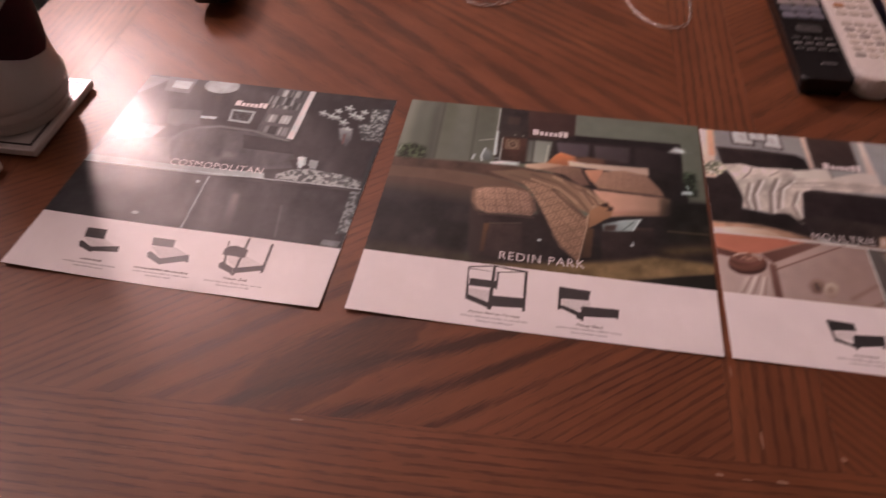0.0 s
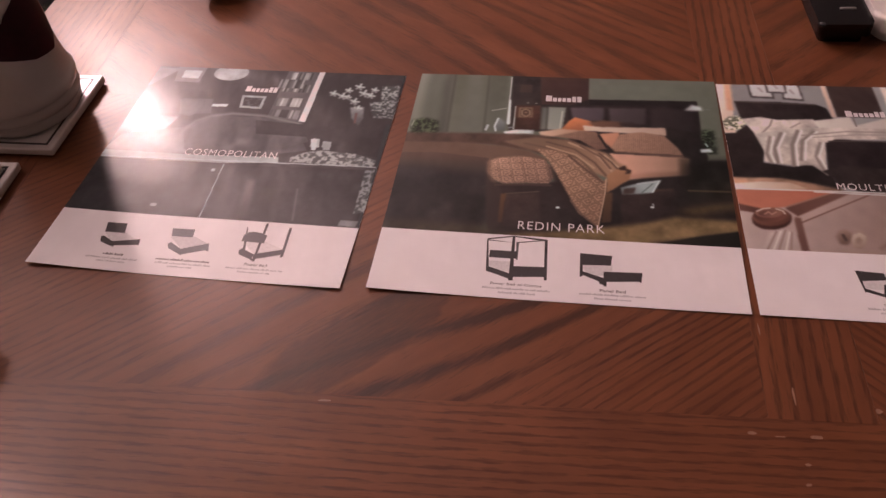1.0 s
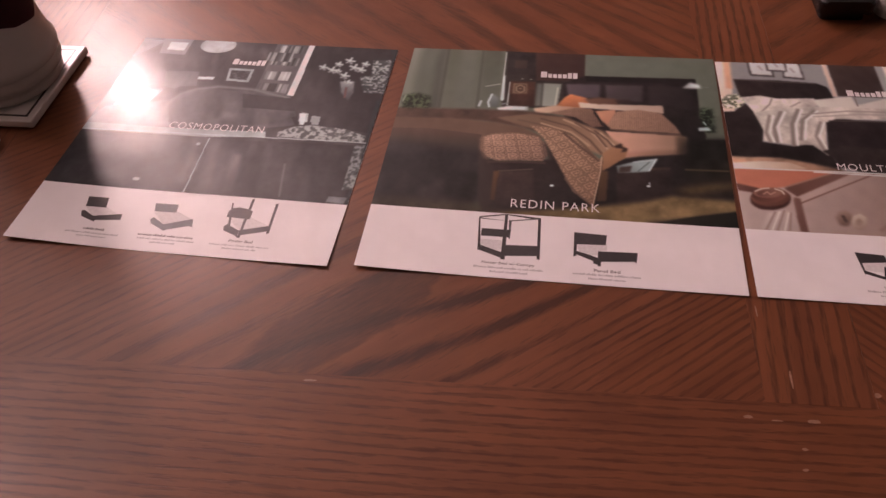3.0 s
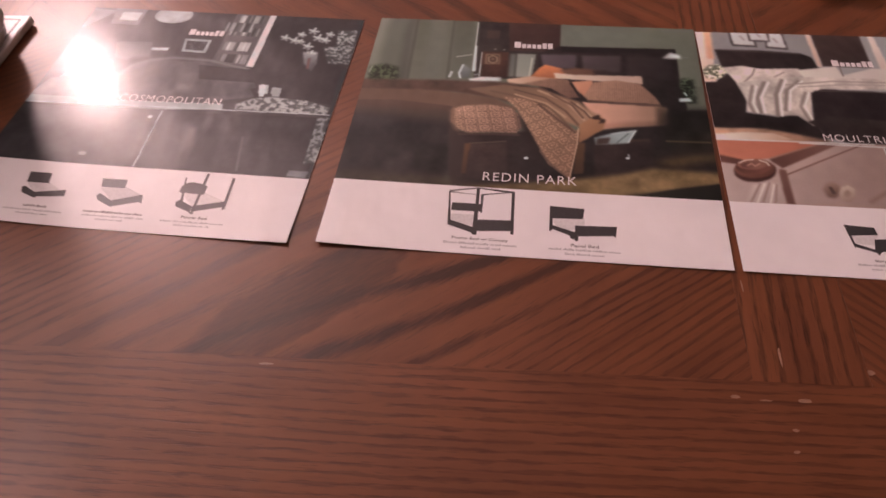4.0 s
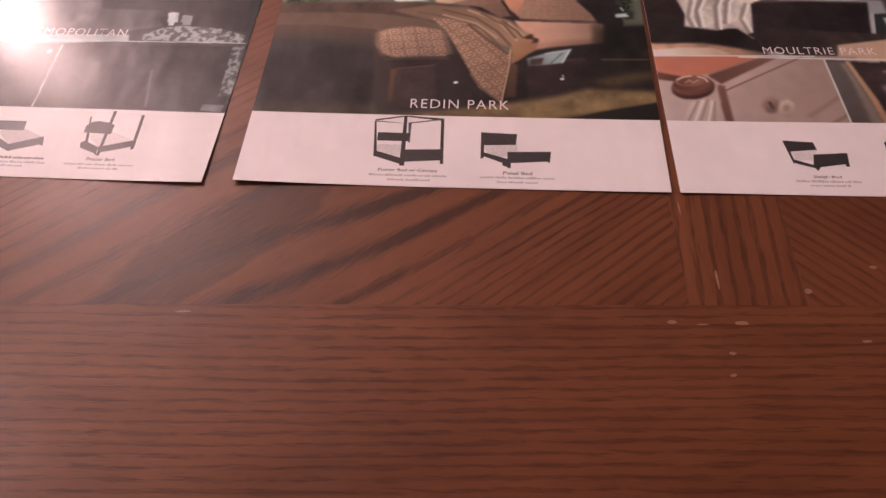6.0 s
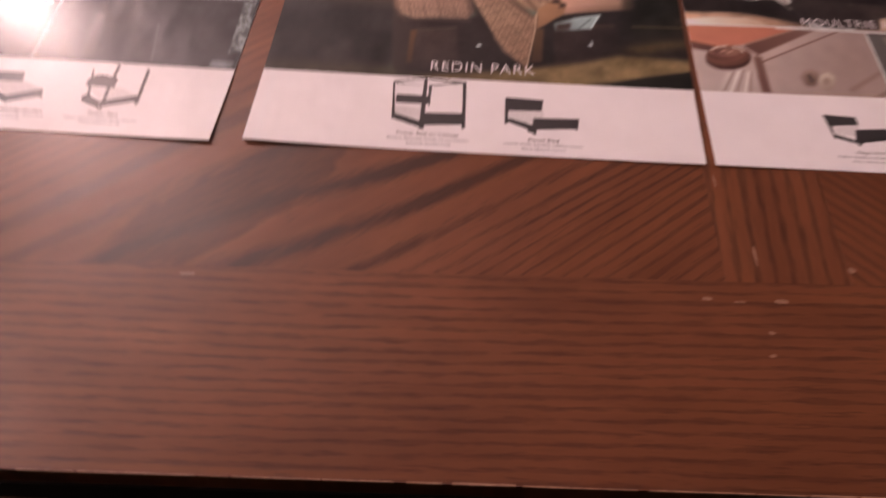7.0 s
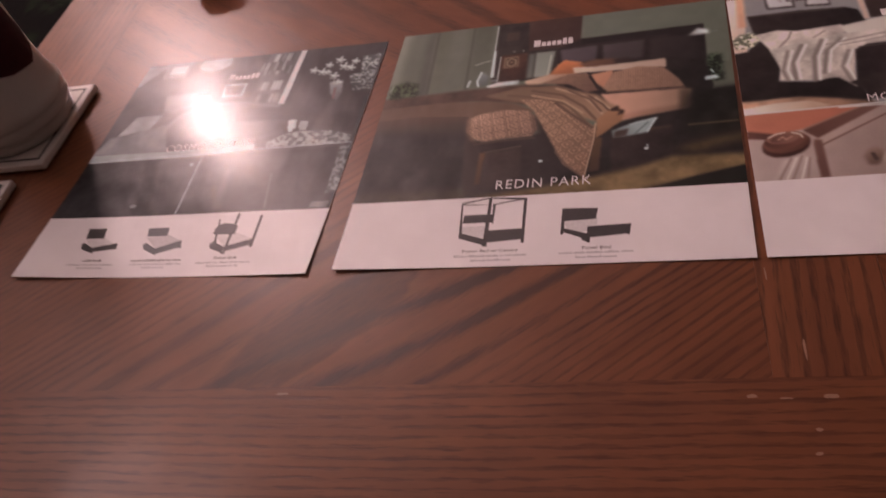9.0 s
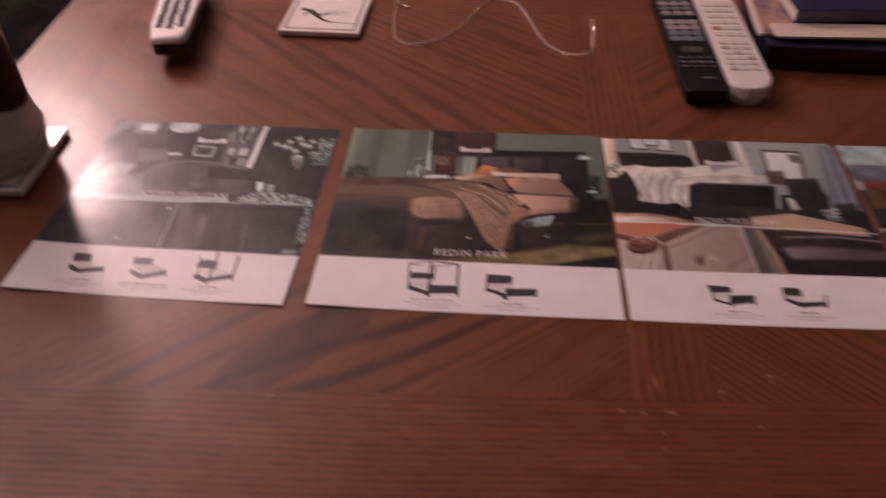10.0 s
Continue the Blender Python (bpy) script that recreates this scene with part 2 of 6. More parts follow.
def smooth_path(points, steps=8):
    """A curve through points (Catmull-Rom)."""
    p = [Vector(q) for q in points]
    p = [2 * p[0] - p[1]] + p + [2 * p[-1] - p[-2]]
    out = []
    for i in range(1, len(p) - 2):
        for k in range(steps):
            t = k / steps
            out.append(0.5 * (2 * p[i] + (p[i + 1] - p[i - 1]) * t + (2 * p[i - 1] - 5 * p[i] + 4 * p[i + 1] - p[i + 2]) * t ** 2 + (3 * p[i] - p[i - 1] - 3 * p[i + 1] + p[i + 2]) * t ** 3))
    out.append(p[-2])
    return out


def lettering(text, width, height, spacing=1.0, thin=0.0):
    """Flat letters of the built-in font, scaled into width and height, as a bmesh with its corner at the origin."""
    curve = bpy.data.curves.new("letters", "FONT")
    curve.body, curve.size, curve.space_character, curve.resolution_u = text, 1.0, spacing, 3
    curve.offset = thin
    ob = new("letters", curve)
    me = ob.to_mesh()
    bm = bmesh.new()
    bm.from_mesh(me)
    ob.to_mesh_clear()
    bpy.data.objects.remove(ob)
    bpy.data.curves.remove(curve)
    xs, ys = [v.co.x for v in bm.verts], [v.co.y for v in bm.verts]
    x0, x1, y0, y1 = min(xs), max(xs), min(ys), max(ys)
    for v in bm.verts:
        v.co = Vector(((v.co.x - x0) / (x1 - x0) * width, (v.co.y - y0) / (y1 - y0) * height, 0))
    return bm


# ---- the room's shell ----
M_WALL = plain("taupe_wall_paint", (0.23, 0.21, 0.185), 0.7, grain=0.05, scale=8, relief=0.0006)
M_CEILING = plain("ceiling_paint", (0.82, 0.80, 0.78), 0.8, grain=0.04, scale=6)


def carpet_material():
    n = Nodes("dark_floral_carpet")
    v = n.place()
    blob = n.add("ShaderNodeTexVoronoi", feature="SMOOTH_F1")
    n.link(n.place((1, 1, 1)), blob.inputs["Vector"])
    blob.inputs["Scale"].default_value = 7.0
    big = n.noise(v, 9.0, 3.0, 0.6)
    leaf = n.ramp(big, (0.52, (0, 0, 0)), (0.60, (1, 1, 1)))
    rose = n.ramp(n.noise(n.place(offset=(4, 2, 0)), 6.0, 3.0, 0.6), (0.56, (0, 0, 0)), (0.64, (1, 1, 1)))
    cream = n.ramp(n.noise(n.place((1, 2.4, 1), offset=(9, 1, 0)), 11.0, 4.0, 0.7), (0.62, (0, 0, 0)), (0.68, (1, 1, 1)))
    col = n.mix(leaf, (0.0025, 0.0024, 0.0024), (0.008, 0.014, 0.007))
    col = n.mix(rose, col, (0.020, 0.006, 0.007))
    col = n.mix(n.math("MULTIPLY", cream, 0.6), col, (0.050, 0.046, 0.034))
    col = n.mix(n.ramp(n.noise(v, 400.0, 2.0), (0.35, (0, 0, 0)), (0.7, (0.5, 0.5, 0.5))), col, (0.006, 0.006, 0.006))
    n.bump(n.noise(v, 500.0, 2.0), 0.6, 0.003)
    n.bsdf.inputs["Specular IOR Level"].default_value = 0.08
    return n.finish(col, 0.95)


RX0, RX1, RY0, RY1, RZ1 = -2.9, 2.6, -2.4, 3.4, 1.98
tagged(part("floor", block(RX0, RX1, RY0, RY1, FLOOR_Z - 0.1, FLOOR_Z), carpet_material()), "dark floral carpet with green leaves", "floor", kind="structure")
tagged(part("ceiling", block(RX0 - 0.1, RX1 + 0.1, RY0 - 0.1, RY1 + 0.1, RZ1, RZ1 + 0.1), M_CEILING), "plain off-white ceiling", "ceiling", kind="structure")
for wall_name, (wx0, wx1, wy0, wy1) in {"wall_west": (RX0 - 0.1, RX0, RY0, RY1), "wall_east": (RX1, RX1 + 0.1, RY0, RY1), "wall_south": (RX0 - 0.1, RX1 + 0.1, RY0 - 0.1, RY0), "wall_north": (RX0 - 0.1, RX1 + 0.1, RY1, RY1 + 0.1)}.items():
    tagged(part(wall_name, block(wx0, wx1, wy0, wy1, FLOOR_Z - 0.1, RZ1), M_WALL), "plain taupe painted wall", "wall", kind="structure")


# ---- the lamps that light the room: the corner lamp, and an added unseen fill ----
def glowing(name, strength):
    n = Nodes(name)
    n.bsdf.inputs["Emission Color"].default_value = LIGHT_TINT
    n.bsdf.inputs["Emission Strength"].default_value = strength
    return n.finish((0.8, 0.78, 0.75), 0.4)


def lamps():
    brass = plain("brushed_brass", (0.55, 0.38, 0.16), 0.3, metal=1.0)
    up = RZ1 - LAMP.z
    lamp = thing("pendant_lamp", pose(*LAMP), "brass pendant lamp with a glowing bulb and an uplighter cup", "pendant lamp")
    r = LAMP_RADIUS
    globe = [(r * math.sin(math.pi * i / 20), -r * math.cos(math.pi * i / 20)) for i in range(21)]
    part("bulb", turned(globe, 40), glowing("pendant_bulb", LAMP_STRENGTH), lamp, "glowing frosted bulb", smooth=True)
    part("reflector_cup", turned([(0, r - 0.012), (0.032, r - 0.012), (0.095, r + 0.05), (0.100, r + 0.062), (0.097, r + 0.062), (0.090, r + 0.05), (0, r + 0.045)], 40), brass, lamp, smooth=True)
    part("uplight", turned([(0, r + 0.049), (0.088, r + 0.053)], 40), glowing("uplight_glass", UPLIGHT_STRENGTH), lamp, "glowing glass disc facing the ceiling", smooth=False)
    part("cord", tube([(0, 0, r + 0.052), (0, 0, up * 0.5), (0, 0, up - 0.02)], 0.003, 8), plain("black_cord", (0.02, 0.02, 0.02), 0.6), lamp)
    part("ceiling_rose", turned([(0, up), (0.05, up), (0.048, up - 0.015), (0.01, up - 0.025), (0, up - 0.025)], 32), brass, lamp, smooth=True)
    # Unseen fill at the ceiling, added to brighten the table top.
    light = thing("fill_light", pose(*FILL_LAMP), "unseen fill light, added as a flush round ceiling fixture with frosted glass", "ceiling light")
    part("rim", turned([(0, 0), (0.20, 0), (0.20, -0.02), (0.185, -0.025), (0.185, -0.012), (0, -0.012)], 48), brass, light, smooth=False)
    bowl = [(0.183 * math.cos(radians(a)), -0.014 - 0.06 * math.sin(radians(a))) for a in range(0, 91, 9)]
    part("diffuser", turned(bowl[:-1] + [(0, -0.074)], 48), glowing("fill_glass", FILL_STRENGTH), light, "glowing frosted glass bowl", smooth=True)


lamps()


# ---- the coffee table ----
TX0, TX1, TY0, TY1 = -0.404, 0.964, -0.1880, 0.622
SEAM_Y0, SEAM_Y1 = -0.084, 0.517
SEAM_X0, SEAM_X1 = -0.300, 0.860
STRIP_X0, STRIP_X1 = 0.251, 0.312
MID_Y = 0.2165
TOP_T = 0.022


def coffee_table():
    table = thing("coffee_table", pose(0, 0, 0, 0, 0, TABLE_TURN), "red-brown stained oak coffee table with diamond-matched veneer top", "coffee table")
    g = 0.00004
    rail = wood("oak_rail", 0.0, rings=175.0, seed=1.3, bold=0.37, breaks=2.7)
    rail_b = wood("oak_rail_far", 0.0, rings=150.0, seed=7.1)
    stile = wood("oak_stile", 90.0, rings=120.0, seed=4.4, bold=0.14, breaks=2.4)
    strip = wood("oak_strip", 88.0, rings=118.0, seed=2.6, bold=0.52, breaks=1.3)
    near_left = wood("oak_veneer_near", 39.0, heart=-0.0653, side=-1.0, seed=5.0, bold=0.72, bend=-0.30, middle=-0.03, patches=((-0.002, -0.045, 0.095, 0.032, 0.86),))
    far_left = wood("oak_veneer_far", -38.0, heart=0.27, seed=3.2, bold=0.48, breaks=2.6, bend=0.15, middle=-0.20, tight=45.0, other=0.06, tight_other=0.0, patches=((0.17, 0.44, 0.07, 0.012, 0.55), (0.10, 0.41, 0.09, 0.010, 0.45), (0.04, 0.47, 0.08, 0.011, 0.4), (0.16, 0.49, 0.07, 0.009, 0.5), (-0.03, 0.37, 0.08, 0.012, 0.35), (0.20, 0.35, 0.06, 0.012, 0.45), (-0.12, 0.33, 0.06, 0.018, 0.3)))
    near_right = wood("oak_veneer_near_right", -43.0, heart=0.3226, side=-1.0, seed=8.0, bold=0.56)
    far_right = wood("oak_veneer_far_right", 41.0, heart=0.021, seed=9.3, bold=0.42, breaks=2.2)
    edge = plain("dark_worn_edge", (0.016, 0.011, 0.010), 0.45, grain=0.5, scale=40, relief=0.0008)
    r = 0.045
    # top frame: two long rails with the round corners, two stiles between them
    part("front_rail", outline_slab(rounded_outline(TX0, TX1, TY0, SEAM_Y0 - g, (r, r, 0, 0)), -TOP_T, 0, 0.0016, sharp_y=SEAM_Y0 - g), rail, table)
    part("back_rail", outline_slab(rounded_outline(TX0, TX1, SEAM_Y1 + g, TY1, (0, 0, r, r)), -TOP_T, 0, 0.0016, sharp_y=SEAM_Y1 + g), rail_b, table)
    part("side_rail", block(TX0, SEAM_X0 - g, SEAM_Y0 + g, SEAM_Y1 - g, -TOP_T, -0.00005), stile, table)
    part("side_rail", block(SEAM_X1 + g, TX1, SEAM_Y0 + g, SEAM_Y1 - g, -TOP_T, -0.00005), stile, table)
    part("centre_strip", block(STRIP_X0 + g, STRIP_X1 - g, SEAM_Y0 + g, SEAM_Y1 - g, -TOP_T, -0.00008, 0.00015, 1), strip, table)
    for (x0, x1, y0, y1), m in (((SEAM_X0, STRIP_X0, SEAM_Y0, MID_Y), near_left), ((SEAM_X0, STRIP_X0, MID_Y, SEAM_Y1), far_left), ((STRIP_X1, SEAM_X1, SEAM_Y0, MID_Y), near_right), ((STRIP_X1, SEAM_X1, MID_Y, SEAM_Y1), far_right)):
        part("veneer_panel", block(x0 + g, x1 - g, y0 + g, y1 - g, -TOP_T, -0.0001), m, table)
    # dark moulding under the top's edge
    part("edge_moulding", outline_slab(rounded_outline(TX0 - 0.001, TX1 + 0.001, TY0 - 0.001, TY1 + 0.001, (r,) * 4), -TOP_T - 0.012, -TOP_T + 0.0195 - 0.012, 0.004), edge, table, "dark worn edge moulding")
    # Shade under the top is put into this near-black oak.
    low = plain("shaded_dark_oak", (0.022, 0.010, 0.007), 0.5, grain=0.5, scale=30)
    part("lower_shelf", outline_slab(rounded_outline(TX0 + 0.03, TX1 - 0.03, TY0 + 0.035, TY1 - 0.06, (0.02,) * 4), -0.275, -0.255, 0.003), low, table)
    # drawer box under the left part of the top
    part("drawer_box", block(TX0 + 0.03, -0.077, TY0 + 0.020, 0.30, -0.250, -TOP_T - 0.0125, 0.002), low, table)
    # Front paler than the box: light falling on it is put into the colour.
    part("drawer_front", block(TX0 + 0.032, -0.090, TY0 + 0.006, TY0 + 0.0195, -0.248, -TOP_T - 0.014, 0.003), plain("lit_drawer_wood", (0.66, 0.45, 0.30), 0.5, grain=0.35, scale=25), table)
    part("drawer_knob", turned([(0, 0.0), (0.006, 0.0), (0.006, 0.008), (0.012, 0.014), (0.012, 0.019), (0.006, 0.024), (0, 0.024)], 24), edge, table, "dark round knob", True).matrix_local = pose((TX0 - 0.043) / 2, TY0 + 0.006, -0.14, 90)
    for x in (TX0 + 0.06, TX1 - 0.06):
        for y in (TY0 + 0.06, TY1 - 0.06):
            part("leg", block(x - 0.03, x + 0.03, y - 0.03, y + 0.03, FLOOR_Z, -TOP_T - 0.012, 0.004), low, table)
    # chips where the stain is gone
    chip = plain("bare_chipped_wood", (0.29, 0.175, 0.12), 0.7, grain=0.2, scale=300)
    rng = random.Random(4)
    for cx, cy, w, h in ((0.240, -0.094, 0.0062, 0.0022), (0.275, -0.0945, 0.0085, 0.0024), (0.2555, -0.0955, 0.006, 0.0009), (-0.011, -0.0885, 0.0085, 0.0016), (0.3135, -0.0755, 0.0040, 0.0034), (0.268, -0.0675, 0.0014, 0.0150), (0.267, -0.112, 0.0034, 0.0020), (0.265, -0.124, 0.0034, 0.0020), (0.352, -0.0600, 0.0042, 0.0022), (0.335, -0.105, 0.0050, 0.0016), (0.256, -0.020, 0.0011, 0.010)):
        pts = []
        for k in range(9):
            a = 2 * math.pi * k / 9
            q = rng.uniform(0.36, 0.58)
            pts.append((cx + w * q * math.cos(a), cy + h * q * math.sin(a)))
        part("chip", outline_slab(pts, -0.0004, 0.00012), chip, table, "pale chip in the stain")
    # worn bright line along the front arris
    worn = plain("worn_arris_wood", (0.33, 0.20, 0.13), 0.5, grain=0.45, scale=220)
    x = -0.06
    while x < 0.62:
        long = rng.uniform(0.010, 0.05)
        wide = rng.uniform(0.0003, 0.0008)
        part("worn_arris", block(x, x + long, TY0 - 0.0003, TY0 + wide, -0.0015, 0.00005, 0.0002, 1), worn, table, "worn pale edge")
        x += long + rng.uniform(0.0004, 0.005)


coffee_table()


# ---- the catalogue sheets ----
class Ink:
    """A drawing on a grid of points, in millimetres."""

    def __init__(self, width, y0, y1, cell, seed):
        self.cell = cell
        self.nx, self.ny = int(width / cell) + 1, int((y1 - y0) / cell) + 1
        xs, ys = np.linspace(0, width, self.nx), np.linspace(y0, y1, self.ny)
        self.x, self.y = np.meshgrid(xs, ys)
        self.rng = np.random.RandomState(seed)
        self.rgb = np.zeros((self.ny, self.nx, 3)) + 40.0

    def cloud(self, size):
        """Soft noise from 0 to 1, with features of about size millimetres."""
        gx, gy = int(self.x.max() / size) + 3, int((self.y.max() - self.y.min()) / size) + 3
        grid = self.rng.rand(gy, gx)
        u, v = self.x / size, (self.y - self.y.min()) / size
        i, j = u.astype(int), v.astype(int)
        fu, fv = u - i, v - j
        fu, fv = fu * fu * (3 - 2 * fu), fv * fv * (3 - 2 * fv)
        return (grid[j, i] * (1 - fu) + grid[j, i + 1] * fu) * (1 - fv) + (grid[j + 1, i] * (1 - fu) + grid[j + 1, i + 1] * fu) * fv

    def tone(self, kind, inside):
        x, y = self.x, self.y
        if kind == "noise":
            return 0.74 + 0.32 * self.cloud(11) + 0.14 * self.cloud(4) + 0.08 * self.cloud(1.8)
        if kind == "folds":
            return 0.92 + 0.12 * np.sin(x / 2.2 + 3.5 * self.cloud(30) + y / 40) + 0.10 * self.cloud(3)
        if kind == "curtain":
            return 0.92 + 0.13 * np.sin(x / 6.5 + 1.5 * self.cloud(40)) + 0.07 * np.sin(x / 2.7 + 1.2 * self.cloud(25))
        if kind == "weave":
            return 0.88 + 0.20 * ((np.sin((x + y) * 1.9) * np.sin((x - y) * 1.9)) > 0) + 0.08 * self.cloud(2)
        if kind in ("greek", "greek_fall"):
            u, v = (x + 0.20 * y, y - 0.12 * x) if kind == "greek" else (0.80 * x + 0.60 * y, 0.80 * y - 0.50 * x)
            a, b = u % 9.6, v % 7.4
            ring = np.maximum(abs(a - 4.8) * 0.78, abs(b - 3.7))
            pale = ((ring % 1.8) < 0.95) ^ ((abs(b - 3.7) < 0.5) & (a > 5.6)) ^ ((abs(a - 4.8) < 0.5) & (b < 1.9))
            return 0.74 + 0.32 * pale + 0.14 * self.cloud(6)
        if kind == "books":
            cut = (self.rng.rand(400) * 1.1 + 0.25)
            return cut[(x / 1.9).astype(int) % 400]
        if kind == "blotch":
            return 0.45 + 0.70 * np.clip(4 * (0.6 * self.cloud(2.0) + 0.4 * self.cloud(1.1) - 0.42), 0, 1)
        if kind == "leopard":
            return 0.48 + 0.55 * np.clip(5 * (0.6 * self.cloud(2.3) + 0.4 * self.cloud(1.2) - 0.40), 0, 1)
        if kind == "shade":
            low, high = (y[inside].min(), y[inside].max()) if inside.any() else (0, 1)
            return 0.34 + 0.80 * np.clip((y - low) / max(1e-6, high - low), 0, 1) ** 0.8 + 0.06 * self.cloud(4)
        if kind == "dusk":
            return 0.70 + 0.55 * self.cloud(22) * self.cloud(9) + 0.12 * self.cloud(3)
        if kind == "grad":
            low, high = (y[inside].min(), y[inside].max()) if inside.any() else (0, 1)
            return 0.72 + 0.38 * (y - low) / max(1e-6, high - low) + 0.06 * self.cloud(4)
        return 0.88 + 0.16 * self.cloud(8) + 0.08 * self.cloud(2.5)

    def blurred(self, a, cells):
        """A box blur, twice, over about cells points each way."""
        for _ in range(2):
            for axis in (0, 1):
                p = np.concatenate((np.repeat(np.take(a, [0], axis), cells + 1, axis), a, np.repeat(np.take(a, [-1], axis), cells, axis)), axis).cumsum(axis)
                n = a.shape[axis]
                a = (np.take(p, np.arange(2 * cells + 1, 2 * cells + 1 + n), axis) - np.take(p, np.arange(n), axis)) / (2 * cells + 1)
        return a

    def fill(self, inside, rgb, kind):
        if inside.any():
            tone = self.tone(kind, inside)
            if kind:
                tone = tone * (0.82 + 0.20 * self.blurred(inside.astype(float), 6))
            self.rgb[inside] = np.clip(tone[inside][:, None] * np.array(rgb), 0, 255)

    def poly(self, rgb, kind, *pts):
        self.fill(self.mask(pts), rgb, kind)

    def oval(self, rgb, kind, cx, cy, rx, ry):
        self.fill(((self.x - cx) / rx) ** 2 + ((self.y - cy) / ry) ** 2 < 1, rgb, kind)

    def mask(self, pts):
        inside = np.zeros(self.x.shape, bool)
        for (ax, ay), (bx, by) in zip(pts, pts[1:] + pts[:1]):
            if ay != by:
                inside ^= ((ay > self.y) != (by > self.y)) & (self.x < (bx - ax) * (self.y - ay) / (by - ay) + ax)
        return inside

    def soft(self, start, end, a, b, feather, kind, *pts):
        """A shape that shades from start at point a to end at point b, with an edge that fades over feather millimetres."""
        inside = self.mask(pts)
        if not inside.any():
            return
        cover = inside.astype(float)
        if feather > 0:
            cover = self.blurred(cover, max(1, int(feather / self.cell)))
        way = np.array(b) - np.array(a)
        t = np.clip(((self.x - a[0]) * way[0] + (self.y - a[1]) * way[1]) / max(1e-6, way @ way), 0, 1)[..., None]
        color = (np.array(start) * (1 - t) + np.array(end) * t) * (self.tone(kind, inside) if kind else 0.97 + 0.05 * self.cloud(7))[..., None]
        self.rgb = np.clip(self.rgb * (1 - cover[..., None]) + color * cover[..., None], 0, 255)

    def line(self, rgb, width, feather, *pts):
        """A brush stroke along points, width millimetres wide."""
        near = np.full(self.x.shape, 1e9)
        for (ax, ay), (bx, by) in zip(pts, pts[1:]):
            wx, wy = bx - ax, by - ay
            t = np.clip(((self.x - ax) * wx + (self.y - ay) * wy) / max(1e-6, wx * wx + wy * wy), 0, 1)
            near = np.minimum(near, np.hypot(self.x - ax - t * wx, self.y - ay - t * wy))
        cover = np.clip((width / 2 + feather / 2 - near) / max(feather, 1e-3), 0, 1)[..., None]
        self.rgb = self.rgb * (1 - cover) + np.array(rgb) * cover

    def soften(self, times):
        for _ in range(times):
            p = np.pad(self.rgb, ((1, 1), (1, 1), (0, 0)), "edge")
            self.rgb = (4 * p[1:-1, 1:-1] + p[:-2, 1:-1] + p[2:, 1:-1] + p[1:-1, :-2] + p[1:-1, 2:]) / 8


class Stamp:
    """Collects flat ink shapes, in millimetres, each as a bmesh."""

    def __init__(self):
        self.shapes = []
        self.level = 0

    def poly(self, rgb, kind, *pts):
        bm = bmesh.new()
        self.shapes.append((rgb, bm))
        self.level += 1
        z = 0.00004 + 0.000008 * self.level
        verts = [bm.verts.new((x / 1000, y / 1000, z)) for x, y in pts]
        face = bm.faces.new(verts)
        face.normal_update()
        if face.normal.z < 0:
            face.normal_flip()


